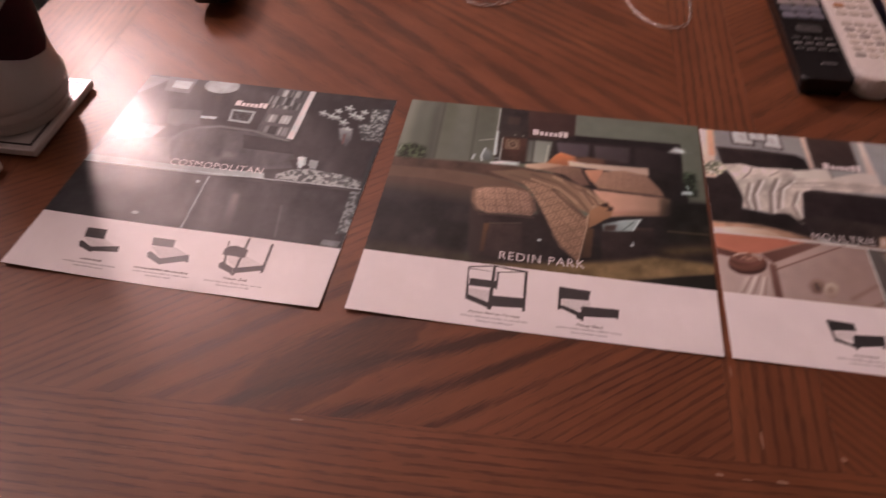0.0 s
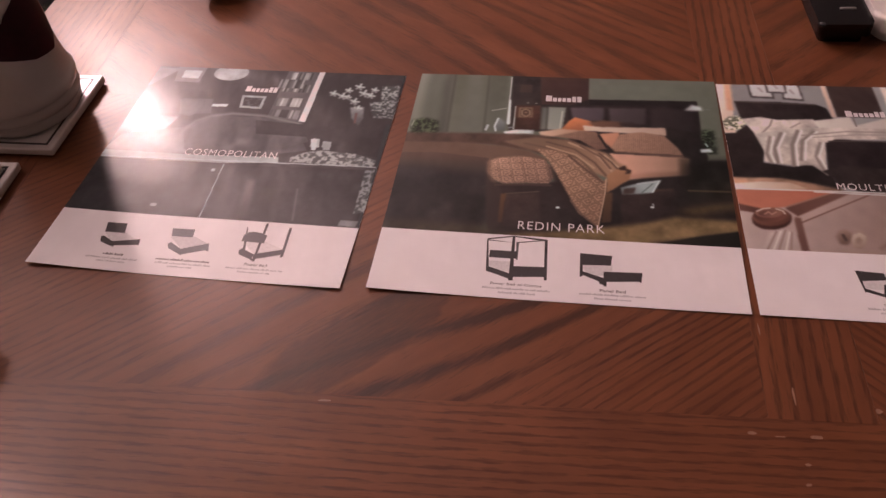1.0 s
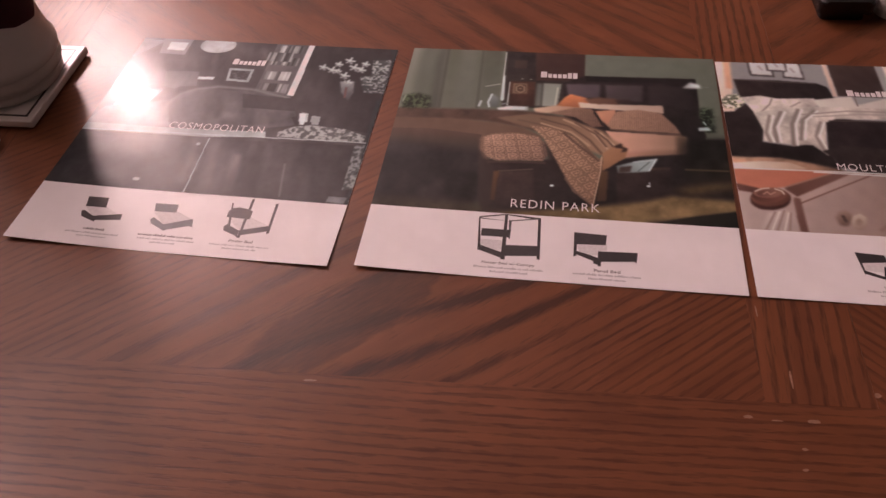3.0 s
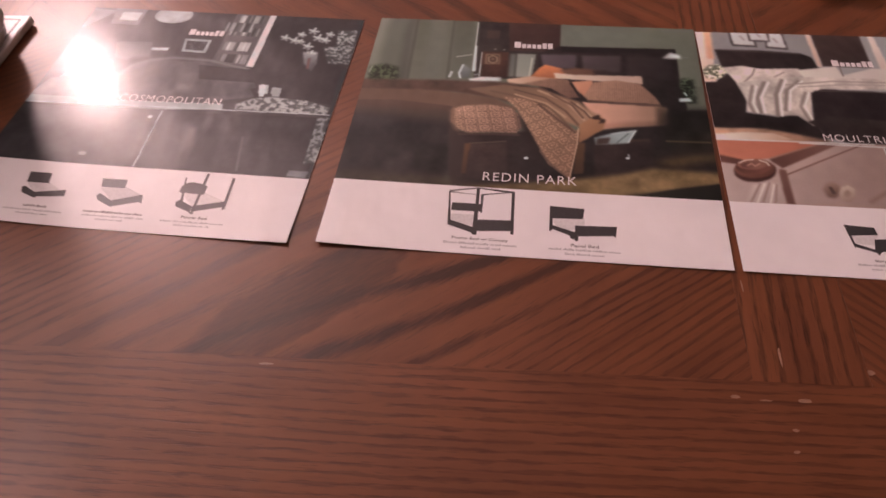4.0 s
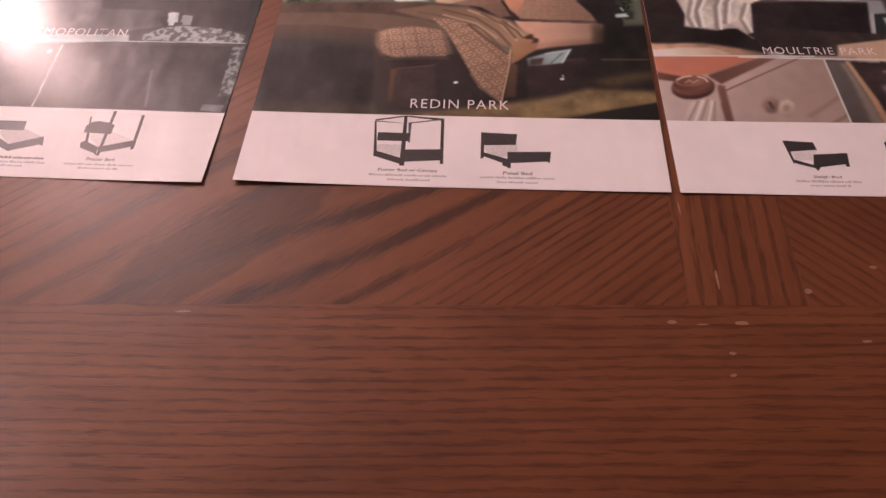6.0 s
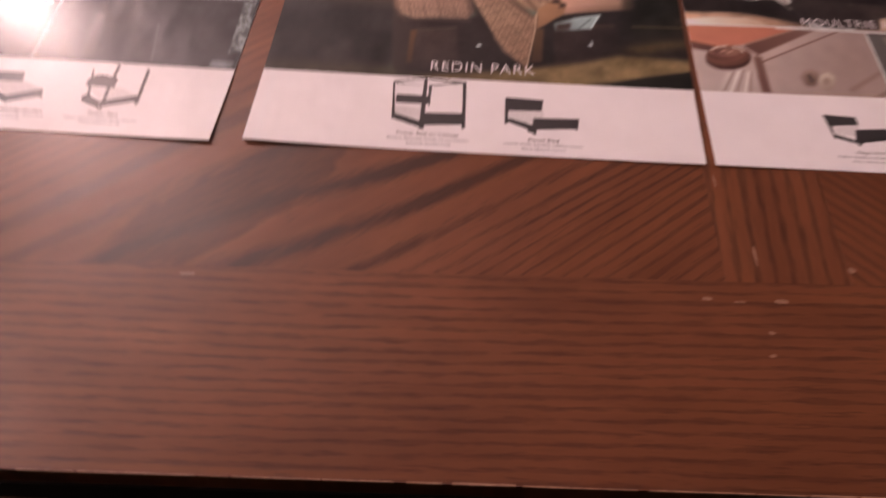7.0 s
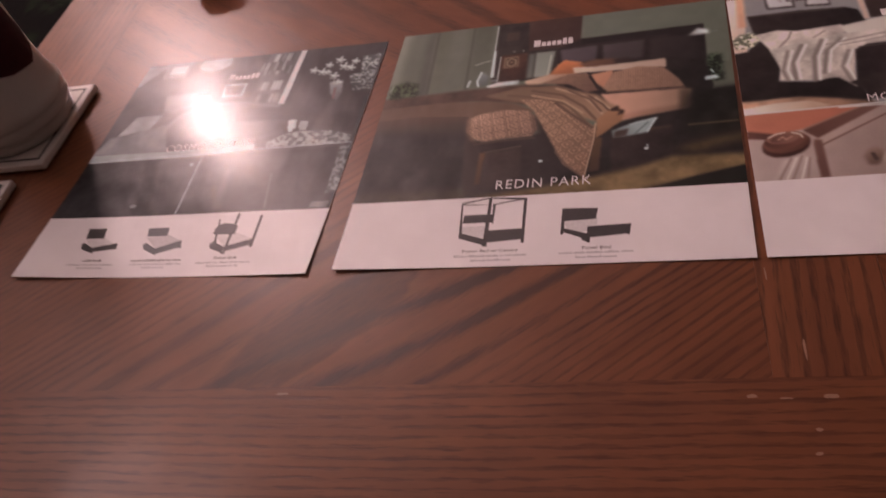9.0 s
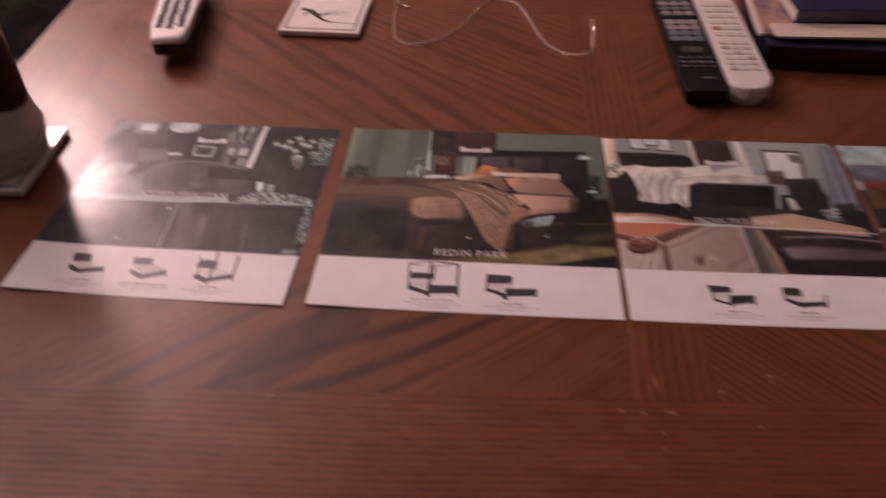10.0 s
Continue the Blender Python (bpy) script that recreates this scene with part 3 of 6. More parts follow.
def paint_grey_room(ink):
    ink.poly((46, 39, 39), 'dusk', (-5, 249), (235, 254), (239, 59), (-3, 58))
    ink.poly((120, 110, 108), '', (-5, 249), (23, 248), (2, 220), (-10, 223))
    ink.poly((112, 102, 100), '', (19, 251), (48, 253), (48, 227), (23, 228))
    ink.poly((192, 182, 177), '', (27, 246), (45, 246), (45, 233), (28, 234))
    ink.oval((172, 162, 157), 'noise', 74, 244, 17.0, 11.9)
    ink.poly((80, 72, 70), '', (129, 251), (158, 252), (163, 178), (129, 184))
    ink.poly((142, 132, 127), 'books', (133, 249), (156, 249), (156, 238), (134, 238))
    ink.poly((132, 122, 117), 'books', (132, 231), (156, 231), (156, 219), (130, 220))
    ink.poly((142, 132, 127), 'books', (129, 210), (154, 211), (156, 198), (130, 199))
    ink.poly((122, 112, 108), 'books', (130, 194), (156, 194), (157, 181), (129, 185))
    ink.poly((208, 198, 192), '', (159, 252), (164, 252), (165, 178), (159, 179))
    ink.poly((152, 147, 143), '', (96, 212), (119, 212), (120, 193), (99, 194))
    ink.poly((62, 57, 57), 'blotch', (99, 209), (117, 209), (117, 196), (101, 197))
    ink.poly((40, 34, 34), '', (198, 210), (218, 209), (223, 163), (207, 164))
    ink.poly((92, 84, 82), 'weave', (42, 203), (71, 204), (76, 184), (48, 180))
    ink.poly((190, 180, 176), '', (73, 197), (88, 198), (87, 194), (73, 193))
    ink.poly((72, 64, 64), 'noise', (56, 162), (80, 182), (126, 181), (164, 162), (182, 134), (78, 130))
    ink.poly((150, 140, 137), 'noise', (22, 177), (49, 177), (43, 159), (26, 142), (4, 131))
    ink.poly((110, 102, 100), 'noise', (6, 151), (58, 163), (74, 130), (-3, 127))
    ink.poly((172, 167, 161), '', (178, 158), (184, 157), (186, 146), (178, 147))
    ink.poly((150, 144, 140), '', (188, 155), (195, 154), (196, 147), (188, 147))
    ink.poly((155, 150, 145), '', (-5, 130), (75, 129), (155, 132), (157, 125), (109, 121), (-2, 121))
    ink.poly((58, 51, 50), 'noise', (154, 136), (190, 145), (238, 138), (239, 123), (158, 123))
    ink.poly((48, 42, 42), 'noise', (-2, 119), (111, 120), (112, 59), (-4, 59))
    ink.poly((46, 40, 40), 'noise', (113, 119), (231, 122), (238, 59), (114, 59))
    ink.soft((104, 88, 84), (62, 53, 52), (142, 104), (147, 62), 1.5, '', (139, 104), (144, 103), (152, 62), (143, 62))
    ink.soft((58, 50, 49), (48, 42, 42), (152, 90), (160, 65), 3.0, '', (150, 95), (166, 95), (170, 62), (156, 62))
    ink.line((84, 74, 72), 1.4, 1.5, (182, 96), (188, 62))
    ink.poly((130, 124, 120), 'leopard', (231, 122), (239, 124), (242, 75), (233, 73))
    ink.poly((122, 114, 112), 'noise', (225, 66), (239, 66), (238, 59), (224, 60))
    ink.oval((170, 160, 156), '', 105, 112, 2.0, 2.0)
    ink.oval((150, 140, 136), '', 71, 69, 3.0, 1.9)
    ink.poly((84, 75, 74), 'dusk', (70, 135), (66, 151), (69, 166), (80, 178), (119, 182), (163, 177), (175, 153), (151, 140))
    # Soft pale arc: a glare crease of the sheet, drawn into the ink.
    ink.line((112, 103, 100), 3.0, 3.0, (60, 144), (60, 158), (66, 172), (78, 180), (96, 185), (126, 184), (160, 176))
    ink.poly((98, 90, 88), 'weave', (40, 202), (64, 201), (67, 188), (58, 178), (47, 181))
    ink.poly((196, 188, 183), '', (176, 157), (182, 157), (184, 143), (180, 143))
    ink.poly((150, 143, 139), '', (187, 154), (194, 154), (196, 144), (190, 144))
    ink.poly((158, 149, 143), 'leopard', (165, 133), (177, 140), (190, 143), (219, 141), (238, 134), (237, 126), (200, 126), (166, 127))
    ink.poly((40, 34, 34), 'noise', (120, 178), (164, 175), (172, 159), (126, 160))
    ink.poly((128, 120, 116), 'books', (123, 238), (148, 238), (149, 225), (124, 225))
    ink.soft((40, 34, 34), (44, 37, 37), (167.9, 237.7), (247.4, 173.7), 1, '', (165.9, 237.5), (238.1, 243.9), (245.9, 181.0), (183.0, 174.9))
    ink.soft((150, 144, 138), (116, 109, 106), (220.9, 229.8), (243.6, 192.1), 0.6, 'blotch', (222.1, 233.2), (237.9, 234.7), (239.7, 211.2), (241.6, 188.1), (223.3, 187.9), (215.6, 209.0), (224.9, 211.4))
    ink.soft((132, 125, 121), (84, 76, 75), (203.0, 199.9), (214.6, 181.7), 0.8, 'noise', (199.7, 201.2), (212.2, 202.3), (214.8, 187.1), (212.6, 176.3), (204.4, 186.1))
    ink.line((182, 175, 168), 2.2, 1.6, (180.0, 219.5), (183.6, 219.2))
    ink.line((138, 131, 126), 2.4, 1.6, (180.0, 219.5), (181.9, 216.2))
    ink.line((138, 131, 126), 2.4, 1.6, (180.0, 219.5), (178.1, 217.2))
    ink.line((182, 175, 168), 2.2, 1.6, (180.0, 219.5), (176.8, 220.9))
    ink.line((182, 175, 168), 2.2, 1.6, (180.0, 219.5), (180.5, 223.0))
    ink.line((182, 175, 168), 2.2, 1.6, (188.9, 216.2), (193.0, 215.9))
    ink.line((138, 131, 126), 2.4, 1.6, (188.9, 216.2), (191.1, 212.5))
    ink.line((138, 131, 126), 2.4, 1.6, (188.9, 216.2), (186.8, 213.6))
    ink.line((182, 175, 168), 2.2, 1.6, (188.9, 216.2), (185.3, 217.8))
    ink.line((182, 175, 168), 2.2, 1.6, (188.9, 216.2), (189.5, 220.2))
    ink.line((182, 175, 168), 2.2, 1.6, (192.8, 224.8), (195.9, 224.5))
    ink.line((138, 131, 126), 2.4, 1.6, (192.8, 224.8), (194.4, 222.0))
    ink.line((138, 131, 126), 2.4, 1.6, (192.8, 224.8), (191.2, 222.8))
    ink.line((182, 175, 168), 2.2, 1.6, (192.8, 224.8), (190.1, 226.0))
    ink.line((182, 175, 168), 2.2, 1.6, (192.8, 224.8), (193.3, 227.8))
    ink.line((182, 175, 168), 2.2, 1.6, (201.5, 230.6), (205.7, 230.2))
    ink.line((138, 131, 126), 2.4, 1.6, (201.5, 230.6), (203.6, 226.8))
    ink.line((138, 131, 126), 2.4, 1.6, (201.5, 230.6), (199.3, 227.9))
    ink.line((182, 175, 168), 2.2, 1.6, (201.5, 230.6), (197.9, 232.2))
    ink.line((182, 175, 168), 2.2, 1.6, (201.5, 230.6), (202.2, 234.6))
    ink.line((182, 175, 168), 2.2, 1.6, (207.8, 221.2), (212.4, 220.8))
    ink.line((138, 131, 126), 2.4, 1.6, (207.8, 221.2), (210.1, 217.0))
    ink.line((138, 131, 126), 2.4, 1.6, (207.8, 221.2), (205.3, 218.2))
    ink.line((182, 175, 168), 2.2, 1.6, (207.8, 221.2), (203.7, 223.1))
    ink.line((182, 175, 168), 2.2, 1.6, (207.8, 221.2), (208.5, 225.7))
    ink.line((182, 175, 168), 2.2, 1.6, (201.6, 209.3), (205.7, 209.0))
    ink.line((138, 131, 126), 2.4, 1.6, (201.6, 209.3), (203.7, 205.7))
    ink.line((138, 131, 126), 2.4, 1.6, (201.6, 209.3), (199.5, 206.7))
    ink.line((182, 175, 168), 2.2, 1.6, (201.6, 209.3), (198.1, 210.9))
    ink.line((182, 175, 168), 2.2, 1.6, (201.6, 209.3), (202.3, 213.2))
    ink.line((182, 175, 168), 2.2, 1.6, (206.8, 200.3), (209.8, 200.0))
    ink.line((138, 131, 126), 2.4, 1.6, (206.8, 200.3), (208.3, 197.6))
    ink.line((138, 131, 126), 2.4, 1.6, (206.8, 200.3), (205.2, 198.3))
    ink.line((182, 175, 168), 2.2, 1.6, (206.8, 200.3), (204.2, 201.4))
    ink.line((182, 175, 168), 2.2, 1.6, (206.8, 200.3), (207.3, 203.1))
    ink.line((182, 175, 168), 2.2, 1.6, (214.4, 218.5), (217.9, 218.2))
    ink.line((138, 131, 126), 2.4, 1.6, (214.4, 218.5), (216.2, 215.3))
    ink.line((138, 131, 126), 2.4, 1.6, (214.4, 218.5), (212.5, 216.2))
    ink.line((182, 175, 168), 2.2, 1.6, (214.4, 218.5), (211.3, 220.0))
    ink.line((182, 175, 168), 2.2, 1.6, (214.4, 218.5), (215.0, 222.0))
    ink.line((182, 175, 168), 2.2, 1.6, (216.5, 226.9), (219.6, 226.6))
    ink.line((138, 131, 126), 2.4, 1.6, (216.5, 226.9), (218.0, 224.1))
    ink.line((138, 131, 126), 2.4, 1.6, (216.5, 226.9), (214.8, 224.9))
    ink.line((182, 175, 168), 2.2, 1.6, (216.5, 226.9), (213.8, 228.2))
    ink.line((182, 175, 168), 2.2, 1.6, (216.5, 226.9), (217.0, 230.0))
    ink.line((182, 175, 168), 2.2, 1.6, (194.2, 215.1), (196.8, 214.9))
    ink.line((138, 131, 126), 2.4, 1.6, (194.2, 215.1), (195.6, 212.8))
    ink.line((138, 131, 126), 2.4, 1.6, (194.2, 215.1), (192.9, 213.4))
    ink.line((182, 175, 168), 2.2, 1.6, (194.2, 215.1), (192.0, 216.1))
    ink.line((182, 175, 168), 2.2, 1.6, (194.2, 215.1), (194.6, 217.6))
    ink.line((110, 102, 98), 0.8, 0.5, (194.2, 215.1), (205.8, 200.2))
    ink.line((96, 64, 60), 2.0, 1.2, (207.2, 192.5), (208.7, 180.4))
    ink.poly((190, 181, 177), '', (-3, 122), (240, 127), (240, 126), (-3, 121))
    ink.poly((190, 181, 177), '', (111, 120), (112, 120), (114, 59), (113, 59))


def paint_green_room(ink):
    ink.soft((104, 100, 86), (92, 88, 76), (3.1, 243.1), (242.7, 191.3), 0, '', (-55.9, 283.3), (290.5, 306.0), (266.5, 38.9), (-16.4, 21.5))
    ink.soft((112, 107, 94), (104, 100, 86), (3.1, 243.1), (37.4, 175.0), 1, 'curtain', (-1.6, 260.0), (29.7, 260.4), (32.9, 171.0), (-3.3, 168.1))
    ink.soft((92, 88, 74), (100, 95, 82), (31.6, 253.6), (42.0, 175.4), 2, '', (30.7, 260.5), (59.8, 260.8), (63.2, 174.2), (32.3, 171.7))
    ink.soft((106, 101, 88), (100, 96, 84), (46.5, 254.7), (55.6, 176.5), 3, '', (42.7, 261.3), (56.8, 260.5), (59.6, 173.9), (45.1, 172.7))
    ink.soft((86, 82, 70), (96, 92, 80), (71.1, 256.4), (69.3, 177.5), 1.5, '', (61.6, 262.6), (77.5, 262.0), (80.5, 174.8), (64.2, 174.2))
    ink.line((78, 74, 64), 2.5, 2, (30.6, 257.9), (32.7, 172.5))
    ink.line((80, 76, 66), 2.0, 2, (60.8, 260.0), (63.2, 174.2))
    ink.soft((62, 68, 46), (78, 80, 60), (12.1, 187.9), (15.8, 164.6), 1.5, 'blotch', (2.0, 185.6), (12.8, 189.4), (24.2, 185.8), (26.1, 169.8), (13.9, 162.3), (3.3, 162.1))
    ink.line((150, 148, 128), 1.0, 0.6, (3.4, 185.7), (2.4, 178.1))
    ink.soft((46, 38, 36), (52, 42, 38), (84.0, 248.9), (90.0, 175.6), 0.5, 'noise', (80.9, 257.1), (148.1, 258.4), (145.9, 180.0), (83.2, 175.0))
    ink.line((176, 170, 160), 1.2, 0.4, (81.0, 250.3), (81.5, 216.3))
    ink.line((196, 190, 182), 3.2, 0.5, (82.4, 216.3), (82.7, 185.9))
    ink.line((170, 164, 154), 1.4, 0.4, (87.3, 208.9), (87.4, 179.0))
    ink.line((60, 52, 48), 1.2, 0.4, (82.2, 247.1), (85.0, 180.2))
    ink.line((176, 168, 152), 0.8, 0.4, (67.7, 202.1), (79.5, 206.0))
    ink.soft((128, 126, 120), (84, 82, 78), (72.7, 189.6), (78.7, 174.7), 1, '', (72.2, 185.1), (74.2, 192.7), (80.3, 187.2), (80.4, 175.5), (72.2, 175.6))
    ink.line((188, 184, 178), 1.8, 0.6, (73.9, 191.9), (71.7, 181.4), (73.1, 175.7))
    ink.line((172, 168, 162), 2.2, 0.6, (66.0, 182.4), (64.8, 176.5))
    ink.line((120, 116, 112), 1.6, 0.8, (83.7, 180.1), (89.9, 182.1))
    ink.soft((188, 182, 176), (150, 146, 142), (91.9, 179.3), (103.7, 173.1), 0.6, 'noise', (79.6, 174.7), (89.7, 178.4), (104.3, 178.1), (104.1, 173.1), (94.7, 173.1), (80.8, 172.0))
    ink.soft((70, 52, 46), (62, 46, 42), (89.5, 241.0), (99.9, 229.5), 0.6, '', (89.1, 240.1), (99.7, 240.1), (99.5, 228.7), (89.5, 228.8))
    ink.soft((74, 46, 36), (62, 40, 34), (87.1, 210.5), (105.5, 180.4), 0.8, 'noise', (87.6, 210.5), (108.2, 211.3), (109.2, 179.3), (88.4, 178.3))
    ink.soft((128, 100, 80), (116, 88, 70), (89.7, 207.6), (102.2, 194.9), 0.5, '', (90.2, 207.6), (101.8, 208.5), (102.2, 194.9), (90.3, 194.0))
    ink.soft((84, 60, 48), (84, 60, 48), (89.7, 207.6), (102.2, 194.9), 0.4, '', (91.7, 206.2), (100.5, 206.9), (100.8, 196.3), (92.1, 195.6))
    ink.line((140, 112, 90), 1.1, 0.5, (95.9, 205.7), (99.3, 203.7), (99.7, 198.4), (96.6, 195.9), (93.3, 197.9), (92.9, 203.2), (95.9, 205.7))
    ink.line((124, 96, 78), 1.6, 0.6, (95.8, 201.2), (96.7, 201.2))
    ink.line((150, 142, 130), 0.9, 0.4, (96.7, 214.3), (97.7, 214.4))
    ink.line((160, 152, 140), 0.9, 0.4, (103.8, 214.0), (104.7, 214.1))
    ink.soft((128, 124, 112), (146, 140, 128), (117.7, 207.4), (119.0, 181.5), 0.8, '', (114.8, 209.5), (129.6, 209.8), (127.1, 180.0), (115.0, 179.7))
    ink.soft((96, 92, 84), (110, 104, 94), (110.7, 206.9), (112.2, 180.9), 1, '', (109.2, 209.0), (114.3, 209.4), (114.5, 179.7), (109.2, 179.3))
    ink.line((176, 166, 150), 1.4, 0.6, (126.6, 204.3), (125.2, 182.0))
    ink.soft((70, 47, 42), (62, 42, 38), (86.6, 247.4), (148.3, 217.4), 0.3, '', (105.3, 258.8), (148.0, 259.3), (148.4, 215.1), (108.5, 212.8))
    ink.soft((106, 103, 91), (98, 95, 82), (149.1, 253.5), (240.6, 220.5), 0.3, '', (148.0, 261.8), (260.3, 264.7), (252.3, 178.0), (233.9, 176.5), (237.1, 221.8), (148.3, 220.5))
    ink.soft((42, 32, 31), (34, 27, 26), (149.8, 213.7), (236.3, 163.1), 0.6, 'noise', (131.4, 211.5), (148.2, 222.0), (236.9, 224.1), (237.2, 186.6), (240.0, 156.7), (237.4, 124.6), (196.6, 121.0), (132.9, 168.4))
    ink.soft((92, 76, 78), (74, 62, 64), (133.8, 208.6), (161.3, 193.6), 1, '', (132.8, 210.1), (160.8, 211.4), (160.4, 192.8), (135.6, 193.0))
    ink.soft((78, 64, 64), (60, 48, 48), (163.5, 210.9), (194.7, 191.1), 1.2, '', (164.4, 211.0), (195.3, 212.6), (193.8, 191.0), (165.8, 189.5))
    ink.soft((56, 44, 43), (42, 34, 33), (197.6, 212.7), (231.8, 190.4), 1.5, '', (198.4, 212.0), (232.0, 212.4), (231.7, 181.9), (198.9, 185.7))
    ink.soft((30, 24, 24), (36, 28, 27), (131.3, 212.3), (240.3, 216.7), 0.8, '', (148.7, 221.3), (236.8, 223.3), (236.4, 217.2), (148.8, 214.4))
    ink.soft((150, 142, 136), (206, 200, 194), (225.8, 211.9), (237.9, 214.3), 1, '', (225.7, 211.1), (232.5, 219.2), (239.4, 216.7), (240.9, 212.3), (233.3, 211.0))
    ink.line((110, 108, 98), 0.7, 0.5, (240.1, 213.7), (246.3, 213.5))
    ink.soft((70, 76, 58), (54, 58, 46), (240.3, 187.6), (243.9, 163.7), 1.5, 'blotch', (238.1, 187.4), (247.5, 186.7), (247.5, 157.4), (238.3, 156.6), (236.5, 176.8))
    ink.soft((40, 32, 30), (34, 28, 27), (212.1, 188.9), (235.8, 156.4), 1.2, 'noise', (211.3, 188.8), (234.2, 180.7), (238.2, 166.6), (233.3, 124.2), (217.1, 122.8), (220.6, 147.2), (209.1, 171.1))
    ink.soft((170, 172, 168), (186, 186, 182), (234.2, 162.9), (243.4, 158.4), 0.6, '', (234.5, 162.3), (242.2, 163.6), (244.4, 159.8), (235.1, 158.3))
    ink.line((170, 176, 170), 1.2, 0.6, (239.3, 169.4), (240.7, 166.2))
    ink.soft((196, 116, 78), (168, 100, 72), (134.2, 195.9), (154.7, 180.7), 0.7, 'grad', (124.5, 177.6), (132.9, 192.8), (137.3, 196.9), (150.1, 192.7), (155.6, 182.2), (132.7, 174.0))
    ink.soft((112, 76, 60), (86, 58, 48), (150.1, 191.2), (181.3, 186.4), 1, '', (148.3, 191.1), (160.0, 194.2), (172.5, 193.0), (185.7, 186.8), (154.7, 182.2))
    ink.soft((58, 42, 38), (44, 34, 32), (174.7, 193.1), (190.1, 187.1), 1, '', (172.5, 191.5), (182.3, 193.0), (192.3, 185.9), (176.0, 183.9))
    ink.soft((206, 178, 158), (176, 142, 124), (144.9, 185.0), (207.6, 184.2), 0.6, '', (143.5, 187.0), (159.1, 185.4), (209.4, 187.2), (209.9, 177.4), (185.6, 178.2), (145.0, 180.0))
    ink.soft((206, 168, 142), (176, 132, 108), (109.3, 176.4), (137.1, 174.3), 0.7, '', (108.4, 176.3), (125.7, 181.3), (145.9, 180.0), (132.7, 172.6), (110.6, 170.1))
    ink.soft((132, 98, 82), (104, 74, 62), (137.0, 179.3), (159.3, 160.1), 0.7, 'weave', (120.3, 171.6), (141.4, 179.7), (153.9, 179.2), (161.9, 167.2), (163.7, 158.5), (155.0, 156.4), (141.7, 167.7))
    ink.soft((196, 134, 106), (176, 118, 94), (159.2, 176.1), (170.2, 164.5), 0.7, '', (157.0, 176.6), (172.4, 179.3), (173.3, 174.4), (167.1, 158.7), (161.0, 166.5))
    ink.soft((152, 112, 92), (120, 88, 74), (176.8, 175.4), (214.7, 154.6), 0.7, 'weave', (173.3, 177.2), (190.0, 180.7), (208.1, 177.2), (217.7, 162.9), (221.4, 153.9), (193.6, 154.2), (168.8, 155.5), (166.2, 160.0))
    ink.line((92, 66, 56), 1.4, 0.8, (168.8, 154.8), (193.5, 153.5), (221.3, 152.5))
    ink.line((40, 30, 29), 1.8, 1.0, (156.6, 174.5), (160.2, 166.4), (162.8, 159.7))
    ink.soft((196, 144, 122), (140, 106, 88), (180.5, 138.6), (221.6, 143.4), 0.9, '', (164.5, 153.1), (193.5, 152.2), (218.7, 151.7), (225.3, 150.2), (222.4, 130.8), (188.6, 124.7), (176.2, 123.0), (172.1, 137.9))
    ink.soft((172, 122, 102), (108, 80, 66), (184.5, 129.4), (219.7, 132.4), 2, '', (177.9, 129.4), (222.7, 135.8), (222.3, 129.5), (177.8, 123.1))
    ink.soft((96, 74, 60), (80, 60, 50), (216.6, 151.5), (224.0, 135.9), 1.5, '', (217.0, 150.9), (225.4, 151.6), (226.4, 129.9), (217.4, 129.1))
    ink.soft((84, 61, 51), (74, 53, 45), (1.6, 166.3), (111.0, 163.1), 1, 'noise', (-31.8, 169.5), (10.3, 169.9), (69.8, 172.5), (110.5, 172.2), (137.3, 167.3), (155.1, 149.7), (133.9, 139.9), (102.9, 152.1), (71.3, 157.8), (-1.2, 156.1), (-28.2, 152.5))
    ink.soft((102, 74, 60), (104, 77, 63), (8.3, 154.7), (111.8, 149.4), 1.2, '', (-28.5, 153.9), (0.9, 157.7), (44.0, 159.7), (80.3, 157.1), (102.9, 152.1), (120.1, 141.4), (108.2, 137.7), (73.4, 137.5), (72.0, 110.1), (-13.7, 84.0))
    ink.soft((97, 71, 59), (40, 35, 34), (27.5, 148.6), (27.9, 111.4), 0, '', (-26.2, 142.8), (27.9, 145.9), (70.8, 141.3), (72.0, 110.1), (-13.4, 82.8))
    ink.soft((41, 36, 35), (40, 33, 31), (14.6, 118.0), (54.8, 78.2), 5, 'dusk', (-39.6, 121.2), (13.0, 127.0), (68.9, 118.8), (77.0, 110.6), (81.4, 67.9), (65.4, 59.1), (-23.9, 53.6))
    ink.soft((48, 36, 33), (36, 29, 28), (81.0, 104.7), (156.0, 76.0), 1, 'noise', (71.4, 115.1), (92.9, 113.2), (122.2, 117.0), (163.8, 118.2), (188.6, 125.3), (223.7, 130.9), (239.3, 148.8), (268.4, 151.3), (260.5, 48.3), (79.4, 41.3))
    ink.soft((60, 44, 40), (50, 38, 35), (85.7, 99.0), (116.4, 72.3), 1, 'noise', (87.2, 100.9), (112.4, 104.4), (115.9, 67.7), (87.1, 67.3))
    ink.soft((58, 44, 40), (50, 38, 34), (76.2, 110.5), (82.4, 69.2), 1.2, '', (69.0, 129.2), (79.3, 113.3), (85.6, 100.2), (85.5, 67.2), (76.7, 66.4))
    ink.line((82, 64, 56), 1.2, 0.8, (87.2, 101.5), (111.9, 105.6))
    ink.soft((92, 60, 42), (70, 46, 35), (85.6, 100.2), (86.6, 72.4), 0.7, '', (83.9, 101.2), (87.6, 101.6), (87.2, 70.7), (83.9, 70.5))
